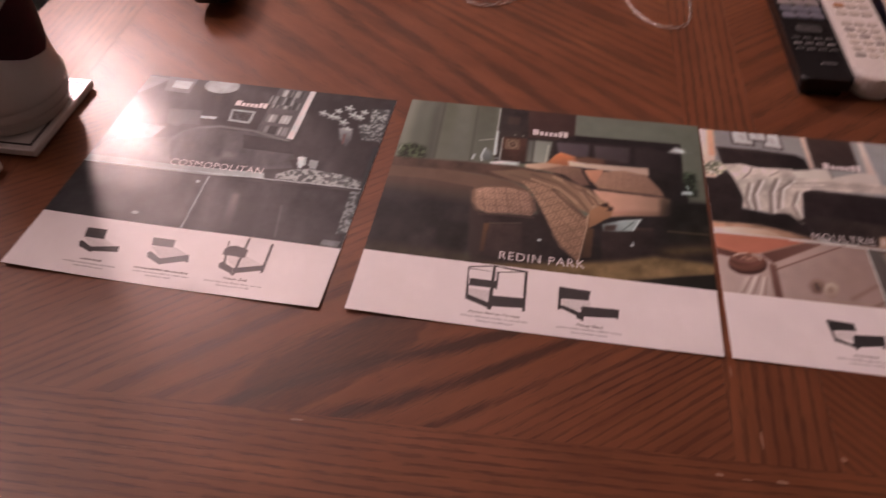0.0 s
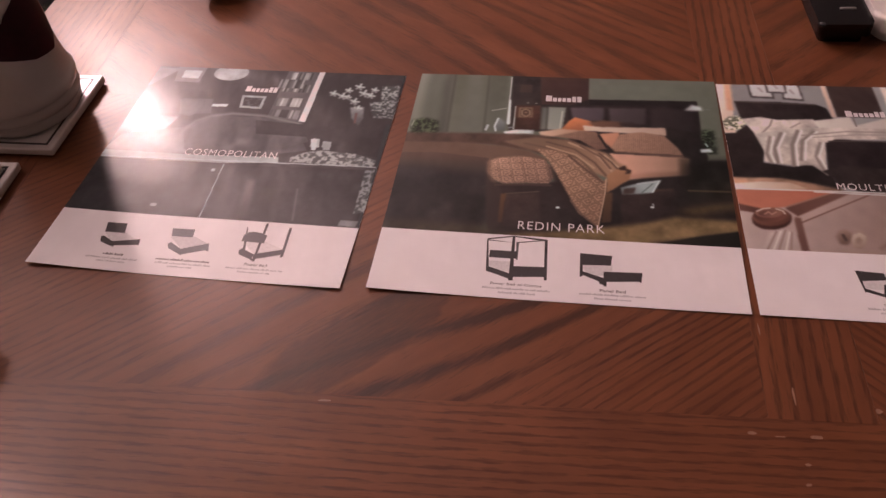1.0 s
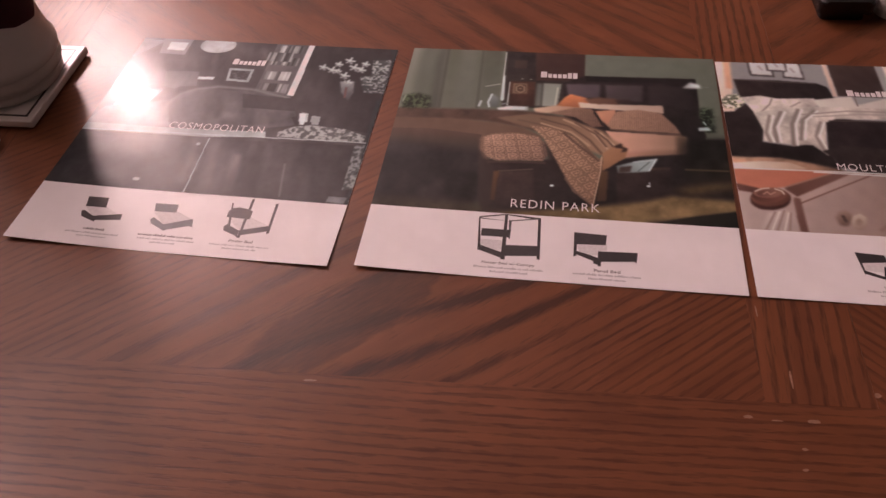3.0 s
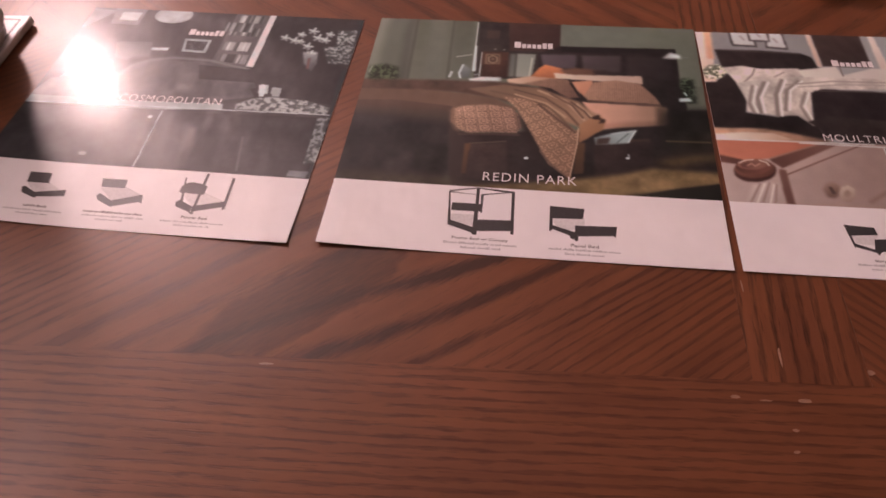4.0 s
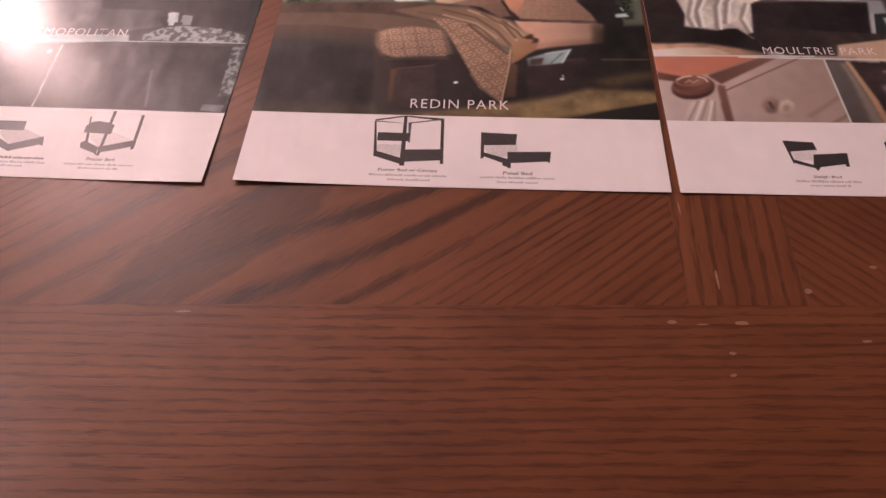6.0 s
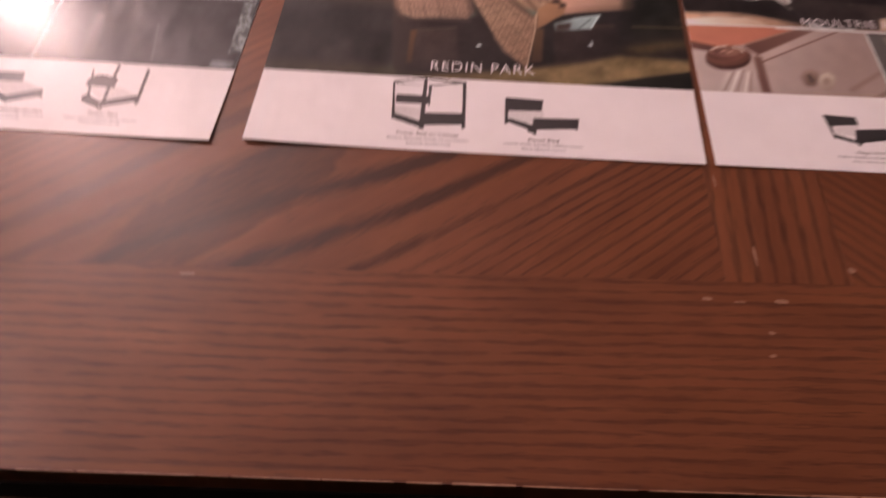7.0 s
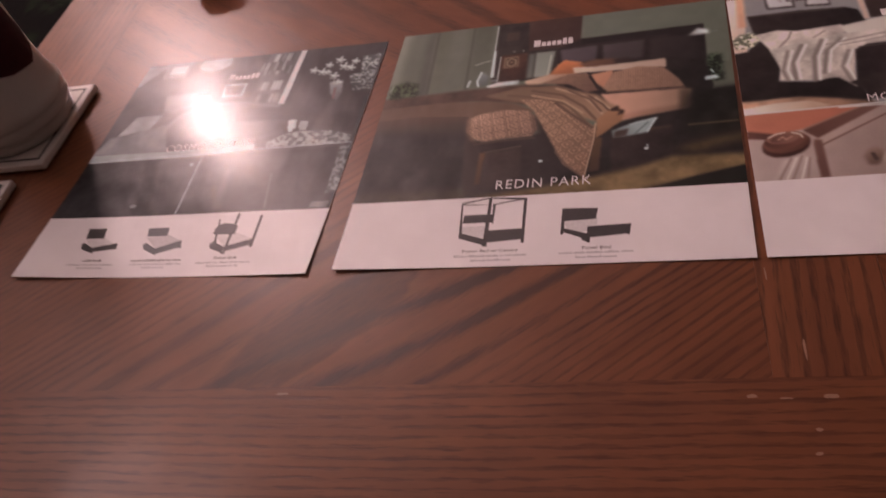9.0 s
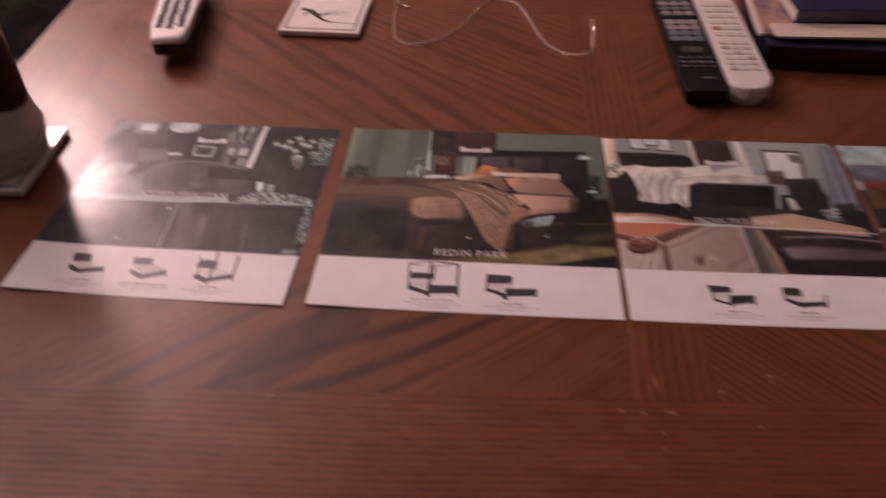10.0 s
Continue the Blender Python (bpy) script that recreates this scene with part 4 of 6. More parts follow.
    ink.soft((50, 37, 34), (40, 31, 30), (171.9, 106.6), (210.8, 81.0), 1, 'noise', (172.7, 107.9), (212.5, 113.9), (211.4, 77.7), (172.5, 74.1))
    ink.soft((84, 58, 42), (66, 46, 36), (161.3, 105.7), (163.1, 76.6), 0.8, '', (161.3, 106.9), (167.0, 108.6), (165.4, 76.8), (158.4, 76.2))
    ink.soft((74, 52, 44), (58, 44, 38), (196.4, 114.9), (211.8, 115.0), 0.8, '', (195.6, 113.6), (211.8, 115.6), (210.9, 112.5), (195.5, 111.1))
    ink.line((200, 194, 190), 2.2, 0.5, (126.4, 89.4), (127.2, 89.5))
    ink.line((196, 190, 186), 2.0, 0.5, (194.9, 94.5), (195.7, 94.5))
    ink.line((150, 146, 144), 1.2, 0.6, (195.8, 98.0), (196.2, 96.3))
    ink.soft((150, 152, 148), (108, 108, 104), (188.4, 117.2), (178.0, 108.4), 0.7, '', (172.8, 114.0), (188.5, 120.9), (203.3, 124.7), (200.6, 118.9), (196.3, 110.0), (184.9, 107.8), (174.0, 106.8))
    ink.soft((62, 46, 42), (70, 54, 50), (178.1, 113.2), (182.1, 108.7), 0.8, 'weave', (175.2, 113.0), (184.2, 115.0), (182.5, 108.2), (174.4, 106.8))
    ink.line((196, 194, 188), 1.0, 0.5, (201.6, 123.3), (196.3, 110.6))
    ink.line((170, 172, 166), 1.0, 0.6, (185.1, 118.8), (200.0, 122.6))
    ink.line((96, 98, 94), 1.0, 0.6, (188.2, 109.3), (196.6, 119.8))
    ink.soft((58, 47, 39), (72, 57, 46), (5.4, 73.7), (41.4, 56.9), 4, 'dusk', (-27.6, 69.5), (76.7, 66.4), (85.2, 61.5), (82.8, 53.5), (-23.6, 52.5))
    ink.soft((96, 72, 50), (122, 94, 66), (97.5, 58.2), (195.0, 74.0), 2, 'noise', (77.6, 57.5), (136.5, 66.3), (191.3, 78.1), (211.0, 85.6), (257.1, 84.2), (255.9, 73.1), (209.8, 62.3), (183.0, 56.5), (81.8, 55.6))
    ink.soft((88, 66, 46), (70, 54, 40), (220.4, 110.9), (251.5, 104.8), 3, 'noise', (211.3, 91.3), (239.6, 103.2), (259.4, 106.1), (258.4, 96.7), (226.7, 88.1))
    ink.soft((34, 30, 27), (42, 34, 29), (237.4, 124.6), (255.1, 102.2), 4, 'dusk', (224.7, 147.6), (264.2, 150.9), (261.5, 107.5), (231.5, 100.1), (220.0, 104.9))
    ink.soft((38, 32, 28), (32, 28, 25), (213.6, 62.1), (251.6, 68.4), 0.8, '', (198.3, 58.5), (225.2, 67.0), (259.9, 75.6), (260.5, 48.3), (194.3, 52.3))
    ink.line((84, 66, 48), 1.5, 1.5, (222.6, 114.1), (252.5, 115.0))
    ink.soft((174, 130, 108), (136, 100, 84), (82.0, 139.5), (109.8, 113.4), 0.8, 'greek', (72.4, 138.7), (78.2, 142.6), (96.8, 145.5), (114.4, 142.2), (120.4, 134.8), (122.8, 122.1), (118.9, 114.9), (103.4, 114.8), (84.5, 112.5), (76.4, 116.9), (71.5, 126.1))
    ink.soft((120, 88, 72), (110, 80, 66), (69.3, 134.5), (74.7, 116.7), 1, 'weave', (69.9, 137.2), (73.1, 140.1), (74.4, 119.9), (80.3, 112.1), (74.8, 115.4), (70.3, 126.0))
    ink.line((70, 52, 46), 2.2, 1.5, (78.7, 110.7), (103.5, 112.9), (120.3, 113.1))
    ink.soft((52, 38, 34), (44, 33, 31), (123.5, 133.8), (130.6, 115.3), 2.5, '', (117.5, 141.2), (124.6, 136.5), (132.9, 120.5), (139.5, 97.7), (135.7, 88.5), (125.1, 108.6))
    ink.soft((118, 88, 71), (150, 112, 90), (110.9, 165.2), (167.9, 140.8), 1, '', (79.8, 162.7), (106.2, 169.7), (132.9, 167.0), (155.0, 156.4), (162.8, 153.0), (172.2, 141.8), (178.0, 138.4), (163.7, 124.4), (146.9, 131.9), (127.2, 146.0), (102.8, 153.4))
    ink.soft((158, 118, 96), (130, 94, 76), (125.4, 137.2), (156.0, 76.0), 0.6, 'greek_fall', (107.1, 155.2), (122.5, 153.7), (138.0, 146.9), (151.1, 131.0), (160.4, 120.4), (162.9, 123.1), (161.3, 106.9), (158.3, 87.6), (156.1, 70.4), (152.9, 74.5), (141.9, 85.0), (134.4, 103.3), (124.2, 127.4), (117.4, 142.5))
    ink.line((104, 77, 63), 2.0, 1.6, (97.8, 161.3), (126.9, 154.1), (142.3, 144.6), (156.3, 123.8))
    ink.line((94, 68, 56), 2.2, 1.6, (133.6, 147.9), (146.9, 132.5), (159.6, 119.0))
    ink.line((98, 71, 58), 1.8, 1.5, (115.4, 164.1), (137.7, 156.3), (153.1, 141.5), (162.1, 126.8))
    ink.line((178, 138, 112), 1.8, 1.2, (133.0, 164.2), (152.5, 153.5), (162.9, 138.4), (166.2, 132.3))
    ink.line((176, 136, 110), 1.6, 1.1, (115.7, 158.6), (138.8, 149.6), (152.8, 135.0))
    ink.line((100, 72, 60), 1.6, 1.0, (141.9, 160.8), (157.7, 148.5), (165.4, 134.8))
    ink.line((184, 146, 120), 1.5, 1.0, (161.1, 150.2), (170.5, 137.8), (173.8, 134.2))
    ink.line((90, 64, 54), 1.4, 1.0, (156.8, 152.5), (166.2, 142.6), (171.3, 134.0))
    ink.soft((158, 110, 82), (132, 90, 66), (163.7, 127.6), (174.0, 112.9), 0.7, '', (162.9, 126.9), (171.3, 135.3), (177.2, 138.4), (181.3, 132.3), (179.5, 123.3), (167.9, 112.3), (162.2, 107.0))
    ink.soft((56, 38, 34), (64, 44, 38), (176.3, 138.3), (181.2, 129.1), 0.5, '', (171.3, 135.9), (176.8, 139.6), (177.6, 135.2), (181.3, 134.2), (180.4, 130.3), (176.2, 129.3), (178.0, 133.3), (172.1, 134.1))
    ink.line((190, 148, 122), 0.8, 0.4, (162.1, 123.0), (161.3, 106.9), (156.1, 70.4))
    ink.line((98, 72, 60), 1.5, 1, (136.2, 97.4), (143.9, 84.0), (153.7, 73.5))


def paint_rose_room(ink):
    ink.soft((138, 126, 123), (150, 138, 133), (15.3, 245.8), (128.9, 236.9), 0, '', (-26.4, 302.3), (70.4, 307.2), (188.2, 313.1), (109.0, -54.9), (-53.7, -70.4))
    ink.soft((152, 141, 138), (140, 129, 127), (147.3, 239.1), (201.3, 206.0), 0.8, '', (135.1, 260.3), (225.0, 259.3), (218.5, 167.7), (130.0, 163.6))
    ink.soft((232, 205, 192), (214, 176, 158), (-4.9, 244.6), (7.7, 200.0), 0.8, '', (-10.0, 268.7), (10.7, 269.8), (9.4, 203.7), (8.8, 184.5), (-8.5, 182.6))
    ink.soft((222, 166, 134), (206, 148, 120), (6.6, 249.2), (8.1, 214.6), 1.2, '', (6.9, 269.6), (13.0, 270.0), (10.5, 213.3), (5.2, 213.0))
    ink.line((60, 46, 44), 2.2, 0.6, (-2.4, 211.8), (-2.0, 211.1))
    ink.line((60, 46, 44), 2.2, 0.6, (-1.7, 201.6), (-1.4, 200.9))
    ink.line((60, 46, 44), 2.2, 0.6, (-1.7, 190.1), (-1.3, 189.4))
    ink.soft((66, 56, 54), (72, 60, 58), (25.4, 254.3), (45.5, 230.4), 0.4, '', (25.4, 254.3), (45.0, 254.6), (45.5, 230.4), (26.1, 231.6))
    ink.soft((206, 192, 186), (190, 174, 168), (25.4, 254.3), (45.5, 230.4), 0.4, '', (27.0, 251.9), (43.4, 252.2), (44.0, 232.9), (27.7, 233.7))
    ink.line((166, 150, 145), 2.2, 1.5, (34.5, 244.9), (36.6, 240.3))
    ink.soft((66, 56, 54), (72, 60, 58), (54.3, 252.7), (68.4, 228.0), 0.4, '', (54.3, 252.7), (67.6, 251.9), (68.4, 228.0), (51.6, 230.0))
    ink.soft((206, 192, 186), (190, 174, 168), (54.3, 252.7), (68.4, 228.0), 0.4, '', (55.2, 250.2), (66.4, 249.6), (67.2, 230.5), (53.1, 232.1))
    ink.line((166, 150, 145), 2.2, 1.5, (59.5, 242.8), (61.4, 238.3))
    ink.soft((66, 56, 54), (72, 60, 58), (39.9, 256.7), (56.4, 238.0), 0.4, '', (39.9, 256.7), (56.7, 256.9), (56.4, 238.0), (40.5, 238.6))
    ink.soft((206, 192, 186), (190, 174, 168), (39.9, 256.7), (56.4, 238.0), 0.4, '', (41.2, 254.8), (55.3, 255.0), (55.2, 239.9), (41.8, 240.3))
    ink.line((166, 150, 145), 2.2, 1.5, (47.4, 249.8), (49.4, 245.1))
    ink.soft((54, 41, 39), (40, 31, 30), (17.0, 222.7), (79.9, 208.1), 0.7, 'noise', (12.1, 226.2), (48.3, 226.1), (76.4, 224.0), (83.7, 219.3), (86.8, 202.1), (76.2, 200.0), (44.7, 202.3), (14.8, 201.9))
    ink.line((80, 64, 60), 1.0, 0.8, (12.9, 225.5), (75.8, 223.2))
    ink.soft((68, 51, 47), (58, 43, 40), (96.0, 246.5), (118.5, 210.5), 0.3, '', (89.2, 254.7), (125.7, 253.6), (125.5, 208.1), (89.6, 208.0))
    ink.soft((216, 188, 174), (198, 164, 150), (132.4, 242.3), (137.0, 198.6), 0.8, '', (131.8, 250.2), (136.4, 250.4), (138.7, 192.4), (130.8, 190.3))
    ink.soft((214, 178, 160), (196, 158, 142), (84.8, 245.8), (86.9, 204.9), 0.7, '', (84.5, 251.3), (88.6, 251.5), (89.5, 207.3), (85.8, 207.7))
    ink.soft((76, 62, 58), (84, 70, 66), (157.1, 233.8), (183.3, 189.2), 0.5, '', (155.0, 236.6), (193.8, 235.4), (187.1, 187.6), (151.6, 184.2))
    ink.soft((212, 198, 190), (196, 182, 176), (158.9, 230.0), (181.4, 191.7), 0.5, '', (157.4, 232.8), (190.0, 231.4), (184.1, 190.1), (154.9, 187.0))
    ink.soft((108, 92, 84), (130, 112, 104), (178.7, 228.1), (189.2, 214.6), 0.8, 'noise', (179.0, 229.1), (189.2, 228.6), (188.1, 214.5), (179.9, 216.0))
    ink.soft((120, 112, 116), (104, 97, 102), (213.5, 239.2), (214.5, 155.1), 0.8, '', (213.3, 246.0), (231.2, 246.8), (224.1, 144.3), (196.2, 144.6))
    ink.line((150, 141, 142), 1.4, 1.0, (218.3, 240.4), (211.5, 155.0))
    ink.line((150, 141, 142), 1.4, 1.0, (225.6, 242.6), (220.2, 153.8))
    ink.line((70, 60, 62), 1.6, 1.0, (222.2, 242.5), (215.6, 153.5))
    ink.soft((96, 76, 68), (70, 54, 50), (148.8, 199.1), (159.8, 179.4), 1, 'noise', (150.1, 200.1), (168.4, 202.7), (168.2, 179.8), (149.7, 180.6))
    ink.soft((58, 47, 44), (44, 35, 34), (167.4, 188.4), (186.0, 144.1), 1, 'noise', (166.3, 188.4), (197.7, 191.6), (197.5, 162.5), (191.8, 136.4), (166.1, 144.8), (165.5, 169.4))
    ink.soft((54, 45, 44), (44, 36, 35), (205.5, 158.8), (220.6, 127.7), 1, 'noise', (201.7, 152.9), (220.7, 155.4), (220.8, 122.3), (200.5, 126.0))
    ink.soft((170, 160, 155), (140, 131, 127), (189.6, 145.9), (201.4, 129.1), 1, 'blotch', (187.1, 144.1), (202.3, 148.1), (203.4, 129.2), (189.9, 130.1))
    ink.soft((196, 174, 160), (170, 146, 132), (162.4, 159.2), (166.7, 143.2), 0.8, '', (161.2, 160.9), (167.0, 159.5), (169.2, 144.9), (161.2, 141.3))
    ink.soft((226, 212, 178), (198, 182, 150), (3.5, 201.2), (15.0, 189.8), 1.2, 'blotch', (-0.8, 198.0), (5.2, 204.9), (13.2, 206.1), (18.2, 197.8), (13.7, 189.0), (1.6, 188.2))
    ink.soft((46, 35, 33), (36, 28, 27), (3.4, 182.0), (42.3, 135.5), 0.7, 'noise', (-5.0, 182.9), (8.0, 184.4), (17.8, 194.9), (25.0, 184.1), (27.1, 163.2), (24.3, 149.3), (44.8, 145.7), (60.9, 150.6), (72.1, 136.3), (74.9, 120.8), (55.7, 121.8), (33.7, 131.1), (-4.0, 130.9))
    ink.soft((204, 180, 166), (190, 166, 154), (20.8, 200.8), (69.3, 196.7), 0.8, 'noise', (15.4, 202.6), (30.1, 205.7), (42.9, 202.2), (70.7, 204.6), (73.3, 195.6), (50.5, 185.8), (24.4, 179.9))
    ink.soft((208, 186, 172), (196, 172, 160), (74.2, 200.6), (120.2, 200.0), 0.8, '', (70.3, 202.5), (99.5, 208.6), (101.3, 197.4), (125.3, 207.4), (138.5, 206.8), (139.1, 192.9), (72.8, 192.8))
    ink.line((120, 100, 92), 1.0, 0.7, (101.8, 207.3), (102.0, 196.7))
    ink.line((150, 130, 120), 1.6, 1.2, (26.9, 182.8), (35.8, 194.6), (38.6, 201.9))
    ink.line((160, 138, 128), 1.4, 1.2, (51.7, 192.8), (59.5, 198.9))
    ink.soft((206, 184, 170), (182, 158, 146), (29.1, 183.7), (71.0, 140.6), 0.7, 'noise', (22.4, 183.9), (42.7, 189.4), (68.8, 193.9), (106.5, 194.2), (151.6, 193.7), (150.7, 182.8), (86.9, 179.9), (76.1, 175.2), (70.6, 155.1), (69.4, 136.1), (59.6, 148.0), (47.4, 147.1), (35.6, 148.8), (25.3, 150.7), (27.0, 162.6))
    ink.line((132, 112, 103), 3.2, 2.2, (42.9, 185.3), (35.1, 167.1), (35.0, 150.1))
    ink.line((222, 204, 192), 1.92, 1.6, (45.8, 185.5), (38.0, 167.3), (37.8, 150.3))
    ink.line((132, 112, 103), 3.0, 2.2, (56.1, 188.9), (49.0, 171.4), (46.2, 147.0))
    ink.line((222, 204, 192), 1.7999999999999998, 1.6, (59.1, 189.1), (51.9, 171.6), (49.1, 147.2))
    ink.line((132, 112, 103), 2.6, 2.2, (67.7, 188.3), (57.3, 176.6), (52.6, 153.9))
    ink.line((222, 204, 192), 1.56, 1.6, (70.7, 188.5), (60.3, 176.8), (55.5, 154.1))
    ink.line((132, 112, 103), 2.2, 2.2, (33.7, 180.5), (28.3, 160.0), (30.0, 149.7))
    ink.line((222, 204, 192), 1.32, 1.6, (36.7, 180.7), (31.2, 160.2), (32.9, 149.9))
    ink.line((132, 112, 103), 2.0, 2.2, (70.2, 174.8), (64.0, 158.5), (66.8, 143.4))
    ink.line((222, 204, 192), 1.2, 1.6, (73.2, 175.0), (66.8, 158.7), (69.6, 143.6))
    ink.line((150, 130, 120), 1.4, 1.2, (58.5, 183.5), (93.1, 189.9), (142.6, 190.4))
    ink.line((160, 140, 130), 1.2, 1.0, (66.5, 181.3), (100.6, 186.3), (145.8, 187.2))
    ink.soft((46, 35, 34), (36, 28, 28), (81.5, 173.5), (120.5, 134.9), 0.7, 'noise', (74.4, 175.1), (82.7, 179.7), (131.5, 178.8), (155.3, 177.8), (147.1, 136.8), (139.0, 125.5), (102.5, 124.0), (74.1, 124.3), (70.0, 143.6))
    ink.line((84, 68, 64), 1.0, 0.8, (77.3, 177.3), (115.2, 178.4), (151.1, 176.8))
    ink.line((62, 48, 46), 1.4, 1.0, (78.6, 139.3), (109.9, 139.0), (142.5, 138.3))
    ink.soft((178, 132, 106), (134, 98, 80), (1.1, 126.4), (63.8, 123.6), 1, 'noise', (-6.4, 131.4), (33.9, 132.4), (56.7, 127.3), (78.8, 121.1), (54.8, 117.0), (-8.1, 116.0))
    ink.soft((226, 204, 190), (188, 150, 128), (0.7, 123.3), (40.5, 124.3), 0.9, '', (-7.2, 123.9), (17.2, 127.5), (39.5, 127.9), (51.8, 121.5), (39.6, 118.9), (-7.8, 118.4))
    ink.soft((46, 36, 34), (52, 40, 37), (73.5, 136.4), (121.7, 126.9), 0.8, 'noise', (65.3, 141.6), (80.8, 148.9), (160.6, 142.9), (154.0, 133.1), (125.3, 125.5), (120.1, 119.8), (86.6, 120.6))
    ink.soft((182, 142, 118), (170, 130, 108), (127.1, 128.7), (208.9, 121.8), 0.8, '', (122.8, 131.6), (159.3, 138.1), (218.3, 120.7), (219.2, 108.8), (119.6, 117.5))
    ink.soft((186, 156, 146), (150, 118, 108), (2.2, 102.6), (91.3, 76.1), 0.2, '', (-11.8, 118.1), (39.7, 119.5), (131.9, 120.3), (120.8, 52.9), (-19.4, 46.5))
    ink.soft((186, 112, 90), (172, 100, 80), (3.8, 115.6), (53.4, 109.3), 0.7, '', (-11.8, 118.1), (39.7, 119.5), (78.6, 119.9), (36.9, 102.3), (15.1, 97.8), (-13.3, 103.7))
    ink.soft((112, 72, 62), (84, 52, 46), (-1.8, 102.3), (13.0, 96.5), 0.8, '', (-13.1, 106.1), (-0.8, 103.5), (15.2, 98.9), (15.6, 93.3), (-2.5, 96.4), (-13.7, 100.2))
    ink.soft((96, 62, 54), (112, 76, 66), (36.4, 99.4), (74.6, 119.6), 0.8, '', (31.9, 100.2), (70.9, 119.9), (84.7, 119.8), (39.7, 91.7))
    ink.line((146, 104, 90), 1.2, 1.0, (33.8, 102.0), (72.4, 120.1))
    ink.soft((176, 144, 132), (160, 128, 118), (42.7, 91.4), (89.6, 117.8), 0.7, '', (38.9, 91.6), (83.1, 119.7), (96.1, 119.4), (40.1, 85.1))
    ink.line((116, 82, 72), 1.3, 0.8, (39.3, 85.0), (67.2, 101.7), (96.0, 118.8))
    ink.soft((112, 76, 66), (100, 66, 58), (39.6, 91.1), (40.4, 61.6), 0.8, '', (36.6, 91.5), (41.0, 90.7), (41.2, 53.4), (35.3, 52.9))
    ink.soft((84, 50, 43), (58, 34, 30), (8.5, 97.8), (24.8, 77.9), 0.6, '', (34.7, 89.1), (33.5, 85.7), (31.1, 82.6), (27.7, 80.1), (23.7, 78.3), (19.4, 77.5), (15.2, 77.6), (11.6, 78.8), (8.9, 80.9), (7.3, 83.7), (7.1, 87.0), (8.2, 90.4), (10.6, 93.5), (14.0, 96.2), (18.1, 98.0), (22.5, 98.9), (26.8, 98.7), (30.4, 97.4), (33.1, 95.2), (34.6, 92.4))
    ink.soft((128, 82, 69), (92, 56, 47), (9.0, 98.5), (25.3, 81.7), 0.6, '', (34.7, 91.3), (33.6, 88.5), (31.3, 85.8), (28.0, 83.6), (24.1, 82.1), (19.9, 81.3), (15.9, 81.4), (12.3, 82.4), (9.7, 84.2), (8.1, 86.5), (7.8, 89.3), (8.8, 92.1), (11.1, 94.8), (14.4, 97.1), (18.4, 98.7), (22.6, 99.5), (26.8, 99.3), (30.3, 98.3), (33.0, 96.5), (34.5, 94.1))
    ink.soft((74, 44, 38), (110, 68, 57), (9.9, 99.1), (24.5, 85.5), 0.6, '', (32.8, 93.4), (31.8, 91.1), (29.8, 88.9), (26.9, 87.1), (23.5, 85.8), (19.8, 85.2), (16.1, 85.2), (13.0, 86.0), (10.6, 87.5), (9.1, 89.4), (8.9, 91.6), (9.8, 94.0), (11.7, 96.2), (14.6, 98.0), (18.1, 99.3), (21.9, 100.0), (25.6, 99.9), (28.8, 99.1), (31.2, 97.6), (32.6, 95.7))
    ink.soft((156, 108, 92), (120, 76, 64), (11.0, 99.2), (24.2, 90.0), 0.6, '', (31.2, 95.6), (30.4, 93.9), (28.7, 92.4), (26.3, 91.1), (23.3, 90.1), (20.0, 89.7), (16.9, 89.7), (14.1, 90.2), (11.9, 91.1), (10.6, 92.4), (10.3, 94.0), (11.1, 95.6), (12.7, 97.2), (15.2, 98.5), (18.3, 99.5), (21.5, 100.0), (24.7, 100.0), (27.6, 99.4), (29.7, 98.5), (31.0, 97.1))
    ink.soft((88, 54, 47), (132, 88, 75), (12.7, 97.6), (23.5, 90.5), 0.6, '', (29.2, 94.8), (28.6, 93.6), (27.2, 92.4), (25.2, 91.4), (22.8, 90.6), (20.1, 90.2), (17.5, 90.2), (15.2, 90.6), (13.5, 91.3), (12.4, 92.4), (12.2, 93.6), (12.8, 94.8), (14.1, 96.0), (16.2, 97.1), (18.6, 97.8), (21.3, 98.2), (23.9, 98.2), (26.2, 97.8), (27.9, 97.1), (29.0, 96.1))
    ink.line((212, 182, 166), 1.0, 0.8, (11.7, 95.8), (16.4, 98.7), (21.5, 99.7))
    ink.line((206, 176, 160), 1.2, 0.8, (25.6, 99.1), (29.9, 97.2), (31.0, 94.4))
    ink.line((176, 126, 108), 1.0, 0.9, (17.1, 93.4), (19.8, 95.8), (21.7, 93.1), (25.1, 95.7))
    ink.soft((198, 170, 158), (172, 142, 132), (17.6, 75.7), (30.1, 60.8), 1, '', (7.4, 50.7), (17.5, 74.6), (27.0, 78.6), (34.2, 77.0), (36.0, 53.0))
    ink.line((148, 116, 106), 1.4, 1.4, (22.2, 76.0), (11.6, 54.1))
    ink.line((148, 116, 106), 1.4, 1.4, (28.4, 77.6), (19.7, 54.8))
    ink.line((148, 116, 106), 1.4, 1.4, (32.5, 75.8), (28.5, 55.5))
    ink.line((216, 190, 178), 1.2, 1.2, (25.2, 76.3), (16.0, 54.5))
    ink.line((216, 190, 178), 1.2, 1.2, (31.0, 75.7), (24.8, 55.2))
